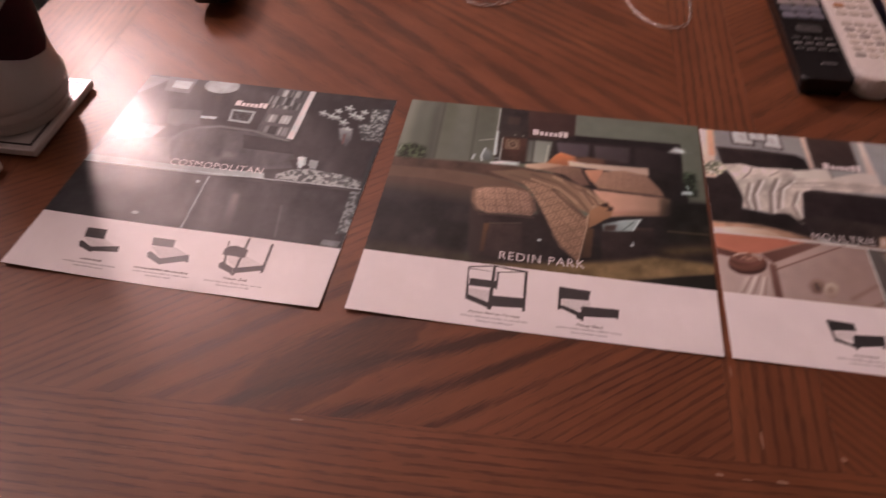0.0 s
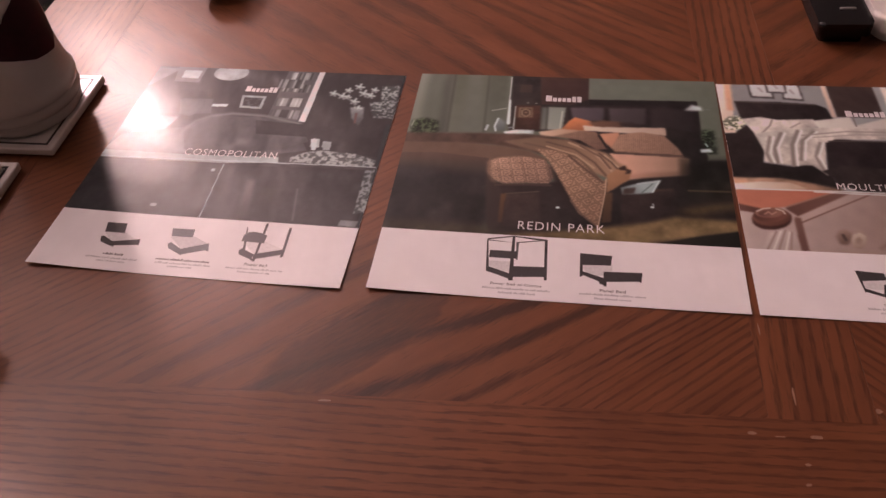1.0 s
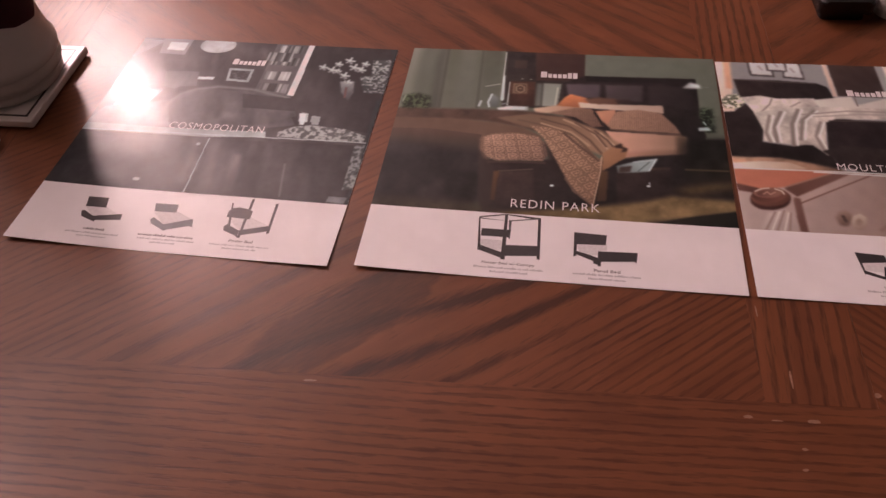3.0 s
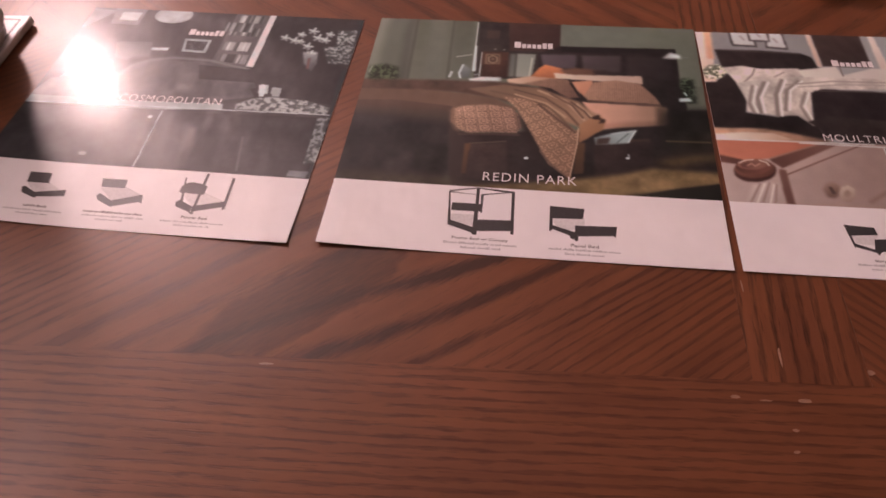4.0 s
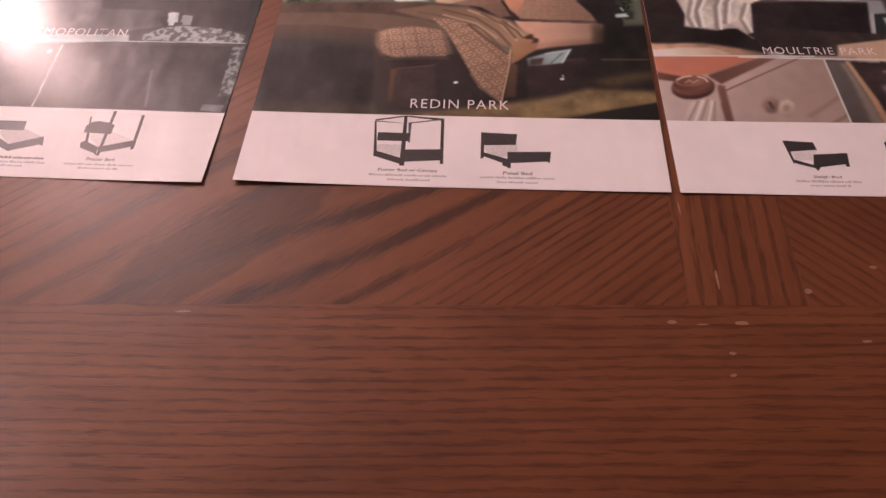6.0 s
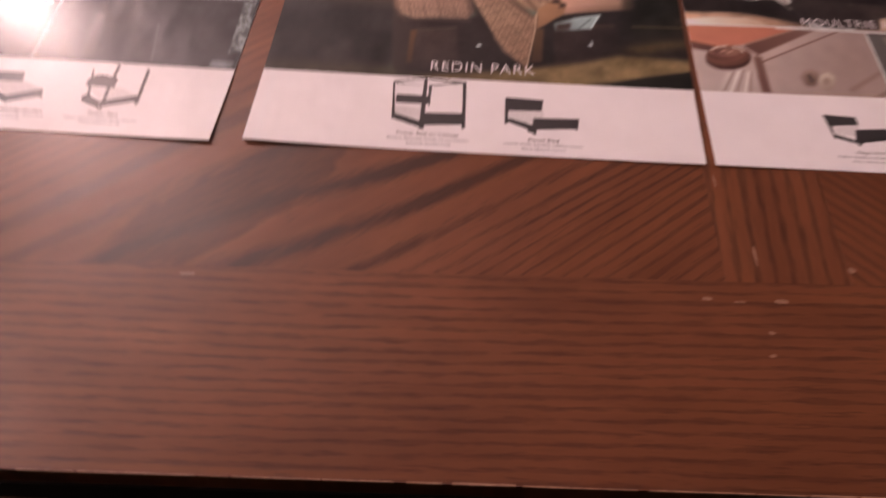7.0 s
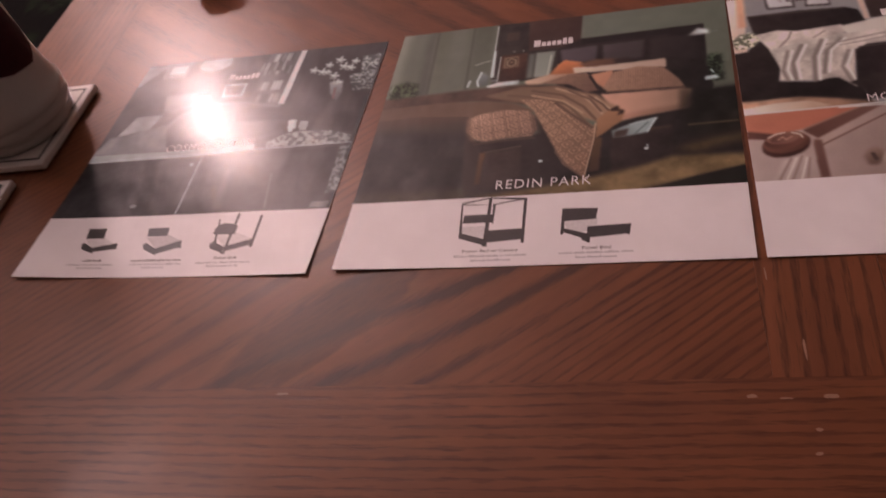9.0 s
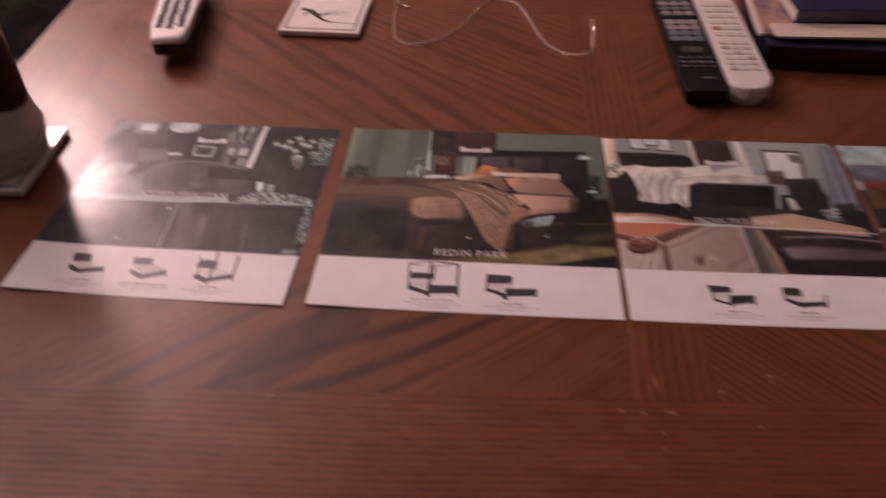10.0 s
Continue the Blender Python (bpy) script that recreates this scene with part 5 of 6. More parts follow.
    ink.soft((150, 116, 102), (104, 76, 66), (64.6, 79.4), (67.8, 67.9), 1.2, '', (61.3, 73.7), (64.3, 79.3), (69.1, 81.3), (72.4, 77.8), (71.8, 71.4), (67.3, 65.8), (62.8, 66.5))
    ink.soft((186, 158, 142), (148, 116, 102), (74.0, 76.9), (77.9, 64.6), 0.8, '', (70.4, 70.2), (73.2, 76.3), (78.1, 78.8), (81.3, 75.3), (80.2, 68.4), (76.1, 62.9), (71.3, 64.0))
    ink.soft((136, 106, 92), (150, 118, 104), (75.6, 73.8), (76.4, 67.6), 0.8, '', (73.6, 71.5), (76.8, 74.4), (78.3, 71.4), (76.3, 67.0), (73.4, 67.3))
    ink.line((80, 58, 52), 2.4, 1.4, (66.4, 75.2), (67.3, 71.0))
    ink.line((132, 100, 90), 2.5, 3, (89.0, 64.2), (112.5, 82.4))
    ink.line((120, 90, 80), 2.0, 2.5, (99.0, 56.3), (112.2, 65.4))
    ink.soft((58, 43, 41), (44, 33, 33), (130.8, 98.6), (141.2, 69.4), 0.3, 'noise', (110.4, 116.5), (242.5, 106.9), (216.3, 46.5), (118.4, 48.2), (112.1, 54.7))
    ink.soft((92, 80, 75), (78, 64, 59), (112.8, 111.6), (116.2, 57.7), 1, '', (110.8, 115.4), (119.6, 115.6), (122.3, 93.1), (125.6, 55.2), (112.1, 54.7))
    ink.soft((126, 108, 98), (112, 92, 82), (116.4, 111.7), (123.0, 58.0), 1.2, '', (119.3, 114.5), (123.4, 113.5), (130.6, 72.9), (132.4, 55.4), (124.3, 55.1), (122.3, 93.1))
    ink.soft((178, 134, 106), (150, 108, 84), (122.6, 114.6), (130.6, 63.0), 0.9, '', (123.1, 115.2), (126.0, 115.2), (134.1, 78.0), (136.5, 55.5), (131.7, 55.3), (129.6, 78.9))
    ink.soft((124, 102, 106), (84, 66, 68), (144.4, 90.6), (192.7, 85.8), 1.6, '', (139.5, 91.8), (166.9, 94.6), (229.5, 90.4), (227.9, 79.1), (143.4, 77.8))
    ink.line((132, 112, 114), 2.0, 2.0, (145.8, 105.3), (189.9, 107.4), (236.1, 102.2))
    ink.line((208, 194, 186), 1.1, 0.4, (-11.7, 119.0), (39.7, 119.5), (104.6, 119.8))
    ink.line((208, 194, 186), 1.1, 0.4, (55.4, 118.3), (153.7, 116.9), (239.8, 112.7))
    ink.line((206, 190, 182), 1.2, 0.4, (110.2, 115.9), (112.1, 54.7))


def draw_canopy(ink):
    ink.poly((84, 74, 72), '', (99.0, 52.0), (101.0, 52.0), (101.0, 35.0), (100.0, 35.0))
    ink.poly((200, 174, 168), '', (81.0, 33.0), (96.0, 33.0), (96.0, 23.0), (81.0, 27.0))
    ink.poly((56, 46, 45), '', (81.0, 43.0), (101.0, 43.0), (100.0, 36.0), (81.0, 36.0))
    ink.poly((56, 46, 45), '', (80.0, 28.0), (97.0, 22.0), (97.0, 17.0), (81.0, 23.0))
    ink.poly((56, 46, 45), '', (97.0, 29.0), (121.0, 30.0), (121.0, 21.0), (97.0, 19.0))
    ink.poly((56, 46, 45), '', (78.0, 53.0), (79.0, 53.0), (82.0, 23.0), (80.0, 23.0))
    ink.poly((56, 46, 45), '', (96.0, 57.0), (98.0, 57.0), (99.0, 16.0), (96.0, 16.0))
    ink.poly((56, 46, 45), '', (119.0, 56.0), (121.0, 56.0), (122.0, 18.0), (120.0, 18.0))
    ink.poly((56, 46, 45), '', (78.0, 54.0), (97.0, 58.0), (97.0, 57.0), (79.0, 53.0))
    ink.poly((56, 46, 45), '', (97.0, 58.0), (121.0, 56.0), (121.0, 54.0), (97.0, 57.0))
    ink.poly((84, 74, 72), '', (79.0, 53.0), (100.0, 51.0), (100.0, 51.0), (79.0, 52.0))
    ink.poly((84, 74, 72), '', (100.0, 52.0), (121.0, 56.0), (121.0, 55.0), (100.0, 51.0))


def draw_panel(ink):
    ink.poly((200, 174, 168), '', (145.0, 35.0), (166.0, 36.0), (166.0, 26.0), (149.0, 24.0))
    ink.poly((56, 46, 45), '', (144.0, 45.0), (166.0, 44.0), (165.0, 35.0), (144.0, 34.0))
    ink.poly((56, 46, 45), '', (144.0, 29.0), (161.0, 23.0), (160.0, 17.0), (157.0, 18.0), (157.0, 20.0), (146.0, 25.0), (144.0, 24.0))
    ink.poly((56, 46, 45), '', (160.0, 29.0), (186.0, 30.0), (185.0, 21.0), (184.0, 21.0), (184.0, 22.0), (162.0, 20.0), (162.0, 16.0), (160.0, 16.0))
    ink.poly((56, 46, 45), '', (144.0, 35.0), (146.0, 35.0), (146.0, 24.0), (144.0, 23.0))


def draw_sleigh(ink):
    ink.poly((204, 177, 171), '', (45.4, 36.8), (61.3, 38.1), (73.5, 31.3), (54.5, 28.0))
    ink.poly((56, 46, 45), '', (43.2, 46.8), (59.2, 47.0), (61.4, 37.1), (45.4, 36.8))
    ink.poly((56, 46, 45), '', (44.5, 31.8), (46.4, 32.8), (55.5, 28.0), (58.6, 23.0), (56.6, 23.0), (46.5, 26.8))
    ink.poly((56, 46, 45), '', (55.5, 28.0), (76.4, 32.3), (77.6, 26.4), (75.6, 26.3), (58.6, 24.0), (58.6, 22.0))


def draw_upholstered(ink):
    ink.poly((188, 164, 159), '', (99.4, 36.7), (117.3, 39.1), (131.5, 32.3), (111.6, 26.0))
    ink.poly((92, 82, 82), '', (97.2, 45.7), (115.2, 46.0), (116.4, 38.0), (99.4, 37.7))
    ink.poly((92, 82, 82), '', (99.5, 29.7), (101.5, 31.8), (111.6, 26.0), (113.7, 20.0), (111.7, 21.0), (101.6, 25.8))
    ink.poly((92, 82, 82), '', (111.6, 26.0), (131.4, 33.3), (133.6, 25.3), (130.6, 26.3), (114.7, 21.0), (113.7, 20.0))


def draw_poster(ink):
    ink.poly((203, 176, 170), '', (157.4, 36.8), (173.3, 39.0), (189.5, 32.3), (168.6, 25.9))
    ink.poly((70, 58, 58), '', (155.3, 43.7), (158.2, 46.8), (162.2, 47.8), (168.2, 46.9), (173.2, 45.0), (173.4, 37.0), (155.4, 37.7))
    ink.poly((70, 58, 58), '', (156.5, 28.7), (158.5, 30.8), (168.6, 25.9), (169.7, 19.0), (167.7, 20.9), (157.6, 24.8))
    ink.poly((70, 58, 58), '', (168.6, 25.9), (189.5, 32.3), (190.6, 27.3), (169.7, 21.0))
    ink.poly((70, 58, 58), '', (155.1, 51.7), (156.1, 51.7), (161.5, 27.8), (159.5, 27.8))
    ink.poly((70, 58, 58), '', (169.0, 57.0), (171.0, 57.0), (171.7, 19.0), (169.7, 19.0))
    ink.poly((70, 58, 58), '', (188.1, 54.3), (190.1, 54.3), (191.6, 25.3), (189.6, 24.3))


def draw_c_sleigh(ink):
    ink.poly((204, 177, 171), '', (69.6, 35.8), (85.6, 35.5), (81.5, 26.6), (68.5, 27.8))
    ink.poly((50, 42, 41), '', (66.8, 42.8), (84.7, 41.5), (85.6, 35.5), (69.6, 33.8))
    ink.poly((50, 42, 41), '', (66.8, 42.8), (68.8, 42.8), (70.4, 24.8), (69.4, 23.8))
    ink.poly((50, 42, 41), '', (69.5, 27.8), (82.4, 22.6), (82.3, 18.6), (81.4, 20.6), (69.4, 24.8))
    ink.poly((50, 42, 41), '', (82.6, 31.6), (102.6, 33.2), (101.4, 22.2), (99.4, 22.3), (99.4, 24.3), (84.4, 21.5), (82.3, 18.6), (80.4, 21.6))


def draw_c_poster(ink):
    ink.poly((204, 177, 171), '', (128.6, 34.8), (142.6, 35.5), (140.5, 27.6), (127.5, 27.8))
    ink.poly((50, 42, 41), '', (126.8, 42.8), (138.8, 42.6), (141.7, 40.5), (140.6, 33.6), (128.6, 33.8))
    ink.poly((50, 42, 41), '', (126.7, 41.8), (128.7, 41.8), (127.5, 26.8), (125.5, 26.8))
    ink.poly((50, 42, 41), '', (127.6, 30.8), (138.5, 25.6), (136.4, 20.6), (126.5, 27.8))
    ink.poly((50, 42, 41), '', (137.5, 26.6), (157.5, 28.3), (155.4, 23.3), (136.4, 20.6))
    ink.poly((50, 42, 41), '', (158.7, 36.2), (159.7, 36.2), (157.4, 21.3), (155.4, 21.3))


def paint_plain_room(ink):
    ink.poly((150, 148, 146), "noise", (0, 58), (260, 58), (260, 260), (0, 260))
    ink.poly((98, 92, 96), "noise", (-5, 190), (260, 185), (260, 214), (-5, 216))
    ink.poly((124, 66, 58), "grad", (6, 176), (260, 172), (260, 186), (6, 190))
    ink.poly((50, 42, 40), "noise", (0, 58), (260, 58), (260, 172), (0, 176))
    ink.poly((170, 162, 156), "", (0, 118), (260, 118), (260, 121), (0, 121))
    ink.poly((60, 62, 66), "noise", (45, 214), (64, 214), (62, 240), (48, 240))
    ink.poly((96, 70, 50), "", (4, 150), (20, 150), (20, 176), (4, 176))


def rise(style, x, y, width, height):
    """How far the paper lifts off the table at a point of the sheet (metres)."""
    u, v = x / width, y / height
    amp, phase, corner_l, corner_r, back = style
    wave = amp * (math.sin(9.0 * u + 3.2 * v + phase) * math.cos(5.0 * v - 2.0 * u + phase) + 1.0)
    lift = corner_l * max(0.0, 1 - u * 2.2 - v * 1.6) ** 2 + corner_r * max(0.0, 1 - (1 - u) * 2.5 - v * 2.0) ** 2 + back * max(0.0, v - 0.7) ** 2
    return 0.00025 + wave + lift


def drape(bm, style, width, height, lift=0.0):
    for v in bm.verts:
        v.co.z += rise(style, v.co.x, v.co.y, width, height) + lift
    return bm


def sheet(m, width, height, painter, style, label, seed, cell=0.5):
    top = thing("catalogue_sheet", m, label, "catalogue page", "catalogue sheets on the table")
    # paper with thickness
    bm = bmesh.new()
    n = 30
    for under in (False, True):
        grid = [[bm.verts.new((width * i / n, height * j / n, -0.00022 if under else 0.0)) for i in range(n + 1)] for j in range(n + 1)]
        for j in range(n):
            for i in range(n):
                f = (grid[j][i], grid[j][i + 1], grid[j + 1][i + 1], grid[j + 1][i])
                bm.faces.new(tuple(reversed(f)) if under else f)
        if under:
            low = grid
        else:
            high = grid
    rim = [(0, i) for i in range(n)] + [(j, n) for j in range(n)] + [(n, i) for i in range(n, 0, -1)] + [(j, 0) for j in range(n, 0, -1)]
    for (a, b), (c, d) in zip(rim, rim[1:] + rim[:1]):
        bm.faces.new((high[c][d], high[a][b], low[a][b], low[c][d]))
    part("paper", drape(bm, style, width, height), M_PAPER, top, smooth=False)
    # photograph
    draw = Ink(width * 1000, 58.5, height * 1000, cell, seed)
    painter(draw)
    draw.soften(2)
    lookup = np.array(draw.rgb.reshape(-1, 3)) / 255
    lin = ((lookup + 0.055) / 1.055) ** 2.4
    white = ((np.array((204, 176, 170)) / 255 + 0.055) / 1.055) ** 2.4
    grey = lin.mean(1, keepdims=True)
    lin = np.maximum(grey + 1.03 * (lin - grey), 0)
    lin = np.clip(0.735 * lin / white - 0.007, 0.004, 0.85)
    nx, ny = draw.nx, draw.ny
    xs, ys = draw.x.ravel() / 1000, draw.y.ravel() / 1000
    u, v = xs / width, ys / height
    amp, phase, corner_l, corner_r, back = style
    zs = 0.00025 + amp * (np.sin(9.0 * u + 3.2 * v + phase) * np.cos(5.0 * v - 2.0 * u + phase) + 1.0) + corner_l * np.maximum(0, 1 - u * 2.2 - v * 1.6) ** 2 + corner_r * np.maximum(0, 1 - (1 - u) * 2.5 - v * 2.0) ** 2 + back * np.maximum(0, v - 0.7) ** 2 + 0.00004
    co = np.stack((xs, ys, zs), 1)
    idx = np.arange(nx * ny).reshape(ny, nx)
    quads = np.stack((idx[:-1, :-1], idx[:-1, 1:], idx[1:, 1:], idx[1:, :-1]), -1).reshape(-1, 4)
    me = bpy.data.meshes.new("photo")
    me.vertices.add(nx * ny)
    me.vertices.foreach_set("co", co.ravel())
    me.loops.add(quads.size)
    me.loops.foreach_set("vertex_index", quads.ravel().astype(np.int32))
    me.polygons.add(len(quads))
    me.polygons.foreach_set("loop_start", np.arange(0, quads.size, 4, dtype=np.int32))
    me.polygons.foreach_set("use_smooth", np.ones(len(quads), bool))
    me.update(calc_edges=True)
    layer = me.color_attributes.new("ink", "FLOAT_COLOR", "POINT")
    layer.data.foreach_set("color", np.concatenate((lin, np.ones((nx * ny, 1))), 1).ravel().astype(np.float32))
    me.materials.append(M_PHOTO)
    photo = new("photo", me)
    photo.parent = top
    photo["label"] = "glossy printed bedroom photograph"
    return top


def stamp(top, painter, style, width, height):
    """A small drawing: its first shape is the part, the others hang under it."""
    s = Stamp()
    painter(s)
    first = None
    for rgb, bm in s.shapes:
        if rgb not in INKS:
            INKS[rgb] = ink("drawing_ink", rgb)
        ob = part("drawn_shape" if first else "bed_drawing", drape(bm, style, width, height), INKS[rgb], first or top, "" if first else "small dark drawing of a bed")
        first = first or ob


def words(top, text, x, y, w, h, style, width, height, material, spacing=1.0, turn=0.0, name="lettering"):
    bm = lettering(text, w / 1000, h / 1000, spacing, -0.005 if name == "title" else 0.010)
    bmesh.ops.rotate(bm, verts=bm.verts, cent=(0, 0, 0), matrix=Matrix.Rotation(radians(turn), 3, "Z"))
    bmesh.ops.translate(bm, verts=bm.verts, vec=(x / 1000, y / 1000, 0))
    part(name, drape(bm, style, width, height, 0.00012), material, top)


def bars(top, rows, style, width, height, material, name="caption_line"):
    """Plain bars in place of small print: rows of (x0, x1, y, thickness), in millimetres, broken into words."""
    rng = random.Random(int(rows[0][0] * 10))
    for x0, x1, y, thick in rows:
        bm = bmesh.new()
        x = x0
        while x < x1 - 0.5:
            for _ in range(rng.randint(3, 8)):
                w = rng.uniform(0.45, 0.95) * thick
                tall = thick * rng.choice((1.0, 1.0, 1.45))
                vs = [bm.verts.new((a / 1000, b / 1000, 0.0)) for a, b in ((x, y), (x + w, y), (x + w, y + tall), (x, y + tall))]
                bm.faces.new(vs)
                x += w + 0.28 * thick
                if x > x1:
                    break
            x += 0.75
        part(name, drape(bm, style, width, height, 0.00010), material, top)["kind"] = "stuff"


def logo(top, x, y, w, h, style, width, height):
    """A maker's mark as a row of plain blocks."""
    bm = bmesh.new()
    for k, (a, b, tall) in enumerate(((0, 0.17, 1.0), (0.20, 0.31, 0.66), (0.34, 0.44, 0.66), (0.47, 0.57, 0.66), (0.60, 0.71, 0.66), (0.74, 0.85, 0.95), (0.88, 1.0, 0.95))):
        vs = [bm.verts.new(((x + w * c) / 1000, (y + d) / 1000, 0)) for c, d in ((a, 0), (b, 0), (b, h * tall), (a, h * tall))]
        bm.faces.new(vs)
    part("logo", drape(bm, style, width, height, 0.00012), M_LETTER, top, "pale maker's mark")


WA, WB, WC, WD, HS = 0.241, 0.2535, 0.2265, 0.245, 0.2525
STYLE_A = (0.00022, 0.4, 0.0030, 0.0016, 0.0)
STYLE_B = (0.00016, 2.1, 0.0022, 0.0010, 0.0)
STYLE_C = (0.00014, 4.0, 0.0008, 0.0010, 0.0)
STYLE_D = (0.00014, 5.2, 0.0008, 0.0010, 0.0)

sheet_a = sheet(pose(-0.2545, 0.002, 0, 0, 0, -1.0) @ Matrix.Diagonal((0.981, 1, 1, 1)), WA, 0.2505, paint_grey_room, STYLE_A, "glossy catalogue page with a dark grey bedroom photograph", 11)
sheet_b = sheet(pose(0, 0, 0), WB, HS, paint_green_room, STYLE_B, "glossy catalogue page with a brown and green bedroom photograph", 12)
sheet_c = sheet(pose(0.2585, 0.0, 0, 0, 0, 0.9), WC, 0.2495, paint_rose_room, STYLE_C, "glossy catalogue page with bedroom and furniture detail photographs", 13)
sheet_d = sheet(pose(0.4905, 0.003, 0, 0, 0, 0.9), WD, 0.2480, paint_plain_room, STYLE_D, "glossy catalogue page with a grey room photograph", 14, 1.5)

for top, st, w, h, painters in ((sheet_a, STYLE_A, WA, 0.2505, (draw_sleigh, draw_upholstered, draw_poster)), (sheet_b, STYLE_B, WB, HS, (draw_canopy, draw_panel)), (sheet_c, STYLE_C, WC, 0.2495, (draw_c_sleigh, draw_c_poster))):
    for p in painters:
        stamp(top, p, st, w, h)
words(sheet_a, "COSMOPOLITAN", 72.5, 128.3, 80.5, 8.0, STYLE_A, WA, 0.2505, M_LETTER, 1.12, 0.9, "title")
words(sheet_b, "REDIN PARK", 99.0, 65.2, 62.0, 8.0, STYLE_B, WB, HS, M_LETTER, 1.15, 0.0, "title")
words(sheet_c, "MOULTRIE PARK", 72.5, 121.8, 73.5, 7.0, STYLE_C, WC, 0.2495, M_LETTER, 1.12, 0.0, "title")
logo(sheet_a, 96.5, 217.2, 30.0, 8.0, STYLE_A, WA, 0.2505)
logo(sheet_b, 112.0, 217.5, 30.0, 8.0, STYLE_B, WB, HS)
logo(sheet_c, 97.0, 208.8, 30.0, 7.5, STYLE_C, WC, 0.2495)
words(sheet_b, "Poster Bed w/ Canopy", 84.0, 10.8, 35.0, 2.9, STYLE_B, WB, HS, M_CAPTION_BOLD, 1.0, 0.0, "caption")
words(sheet_b, "Panel Bed", 157.5, 10.8, 17.0, 2.5, STYLE_B, WB, HS, M_CAPTION_BOLD, 1.0, 0.0, "caption")
words(sheet_a, "Poster Bed", 165.0, 14.6, 17.5, 2.5, STYLE_A, WA, 0.2505, M_CAPTION_BOLD, 1.0, 0.0, "caption")
bars(sheet_a, [(54, 69, 14.6, 1.4), (96.5, 137, 14.2, 1.4)], STYLE_A, WA, 0.2505, M_CAPTION_BOLD)
words(sheet_c, "Sleigh Bed", 78.5, 12.6, 16.0, 2.5, STYLE_C, WC, 0.2495, M_CAPTION_BOLD, 1.0, 0.0, "caption")
bars(sheet_c, [(134, 147.5, 14.4, 1.4)], STYLE_C, WC, 0.2495, M_CAPTION_BOLD)
bars(sheet_b, [(79, 124, 7.7, 1.15), (90, 114, 4.2, 1.15), (144, 187, 7.7, 1.15), (154, 178, 4.2, 1.15)], STYLE_B, WB, HS, M_CAPTION)
bars(sheet_a, [(42, 82, 10.9, 1.15), (52, 74, 7.9, 1.15), (97, 140, 10.9, 1.15), (108, 128, 7.9, 1.15), (152, 195, 10.9, 1.15), (162, 186, 7.9, 1.15)], STYLE_A, WA, 0.2505, M_CAPTION)
bars(sheet_c, [(68, 105, 9.7, 1.15), (75, 98, 6.6, 1.15), (123, 160, 10.2, 1.15), (131, 152, 7.0, 1.15)], STYLE_C, WC, 0.2495, M_CAPTION)


# ---- coasters ----
M_TILE = plain("cream_glazed_tile", (0.84, 0.82, 0.78), 0.22, coat=0.6, grain=0.06, scale=30)
M_BLACK_LINE = plain("black_glaze", (0.02, 0.018, 0.018), 0.3)
M_CORK = plain("cork", (0.16, 0.09, 0.05), 0.9, grain=0.4, scale=400)


def coaster(m, label, side=0.106):
    top = thing("coaster", m, label, "coaster", "tile coasters")
    s = side / 2
    part("cork_pad", block(-s + 0.004, s - 0.004, -s + 0.004, s - 0.004, 0, 0.0015), M_CORK, top)
    part("tile", block(-s, s, -s, s, 0.0015, 0.0085, 0.0014), M_TILE, top)
    for k in range(4):
        bm = block(-s + 0.006, s - 0.006, s - 0.0080, s - 0.0058, 0.0085, 0.00862)
        bmesh.ops.rotate(bm, verts=bm.verts, cent=(0, 0, 0), matrix=Matrix.Rotation(k * math.pi / 2, 3, "Z"))
        part("border_line", bm, M_BLACK_LINE, top, "thin black border")
    return top


coaster(pose(-0.345, 0.171, 0, 0, 0, 0.6), "cream tile coaster with black border under the mug")
coaster(pose(-0.362, 0.047, 0, 0, 0, 2.5), "cream tile coaster with black border under folded napkins")
far_tile = coaster(pose(-0.0735, 0.4945, 0, 0, 0, -1.5), "cream tile coaster with a small black ink figure", 0.100)
# the ink drawing: a few plain strokes
for pts, rad in (([(-0.030, 0.008), (-0.024, 0.006), (-0.016, 0.004)], 0.0035), ([(-0.020, 0.006), (-0.012, -0.004), (-0.006, -0.010)], 0.0040), ([(-0.010, -0.006), (-0.002, -0.004), (0.004, 0.000)], 0.0022), ([(-0.008, -0.010), (0.000, -0.018), (0.008, -0.021)], 0.0022), ([(-0.018, 0.002), (-0.026, -0.006)], 0.0018), ([(0.008, -0.0215), (0.024, -0.0235), (0.044, -0.0245)], 0.0008)):
    part("ink_stroke", tube([(x * 1.1, y * 1.1, 0.0086) for x, y in pts], rad * 0.95, 8, flat=0.05), M_BLACK_LINE, far_tile, "black ink stroke")
bm = bmesh.new()
for k in range(3):
    block(0.006, 0.030 - 0.004 * k, 0.004 - 0.004 * k, 0.0052 - 0.004 * k, 0.0085, 0.00862, bm=bm)
part("small_print", bm, plain("grey_print", (0.30, 0.28, 0.26), 0.4), far_tile, "grey lines of small print")


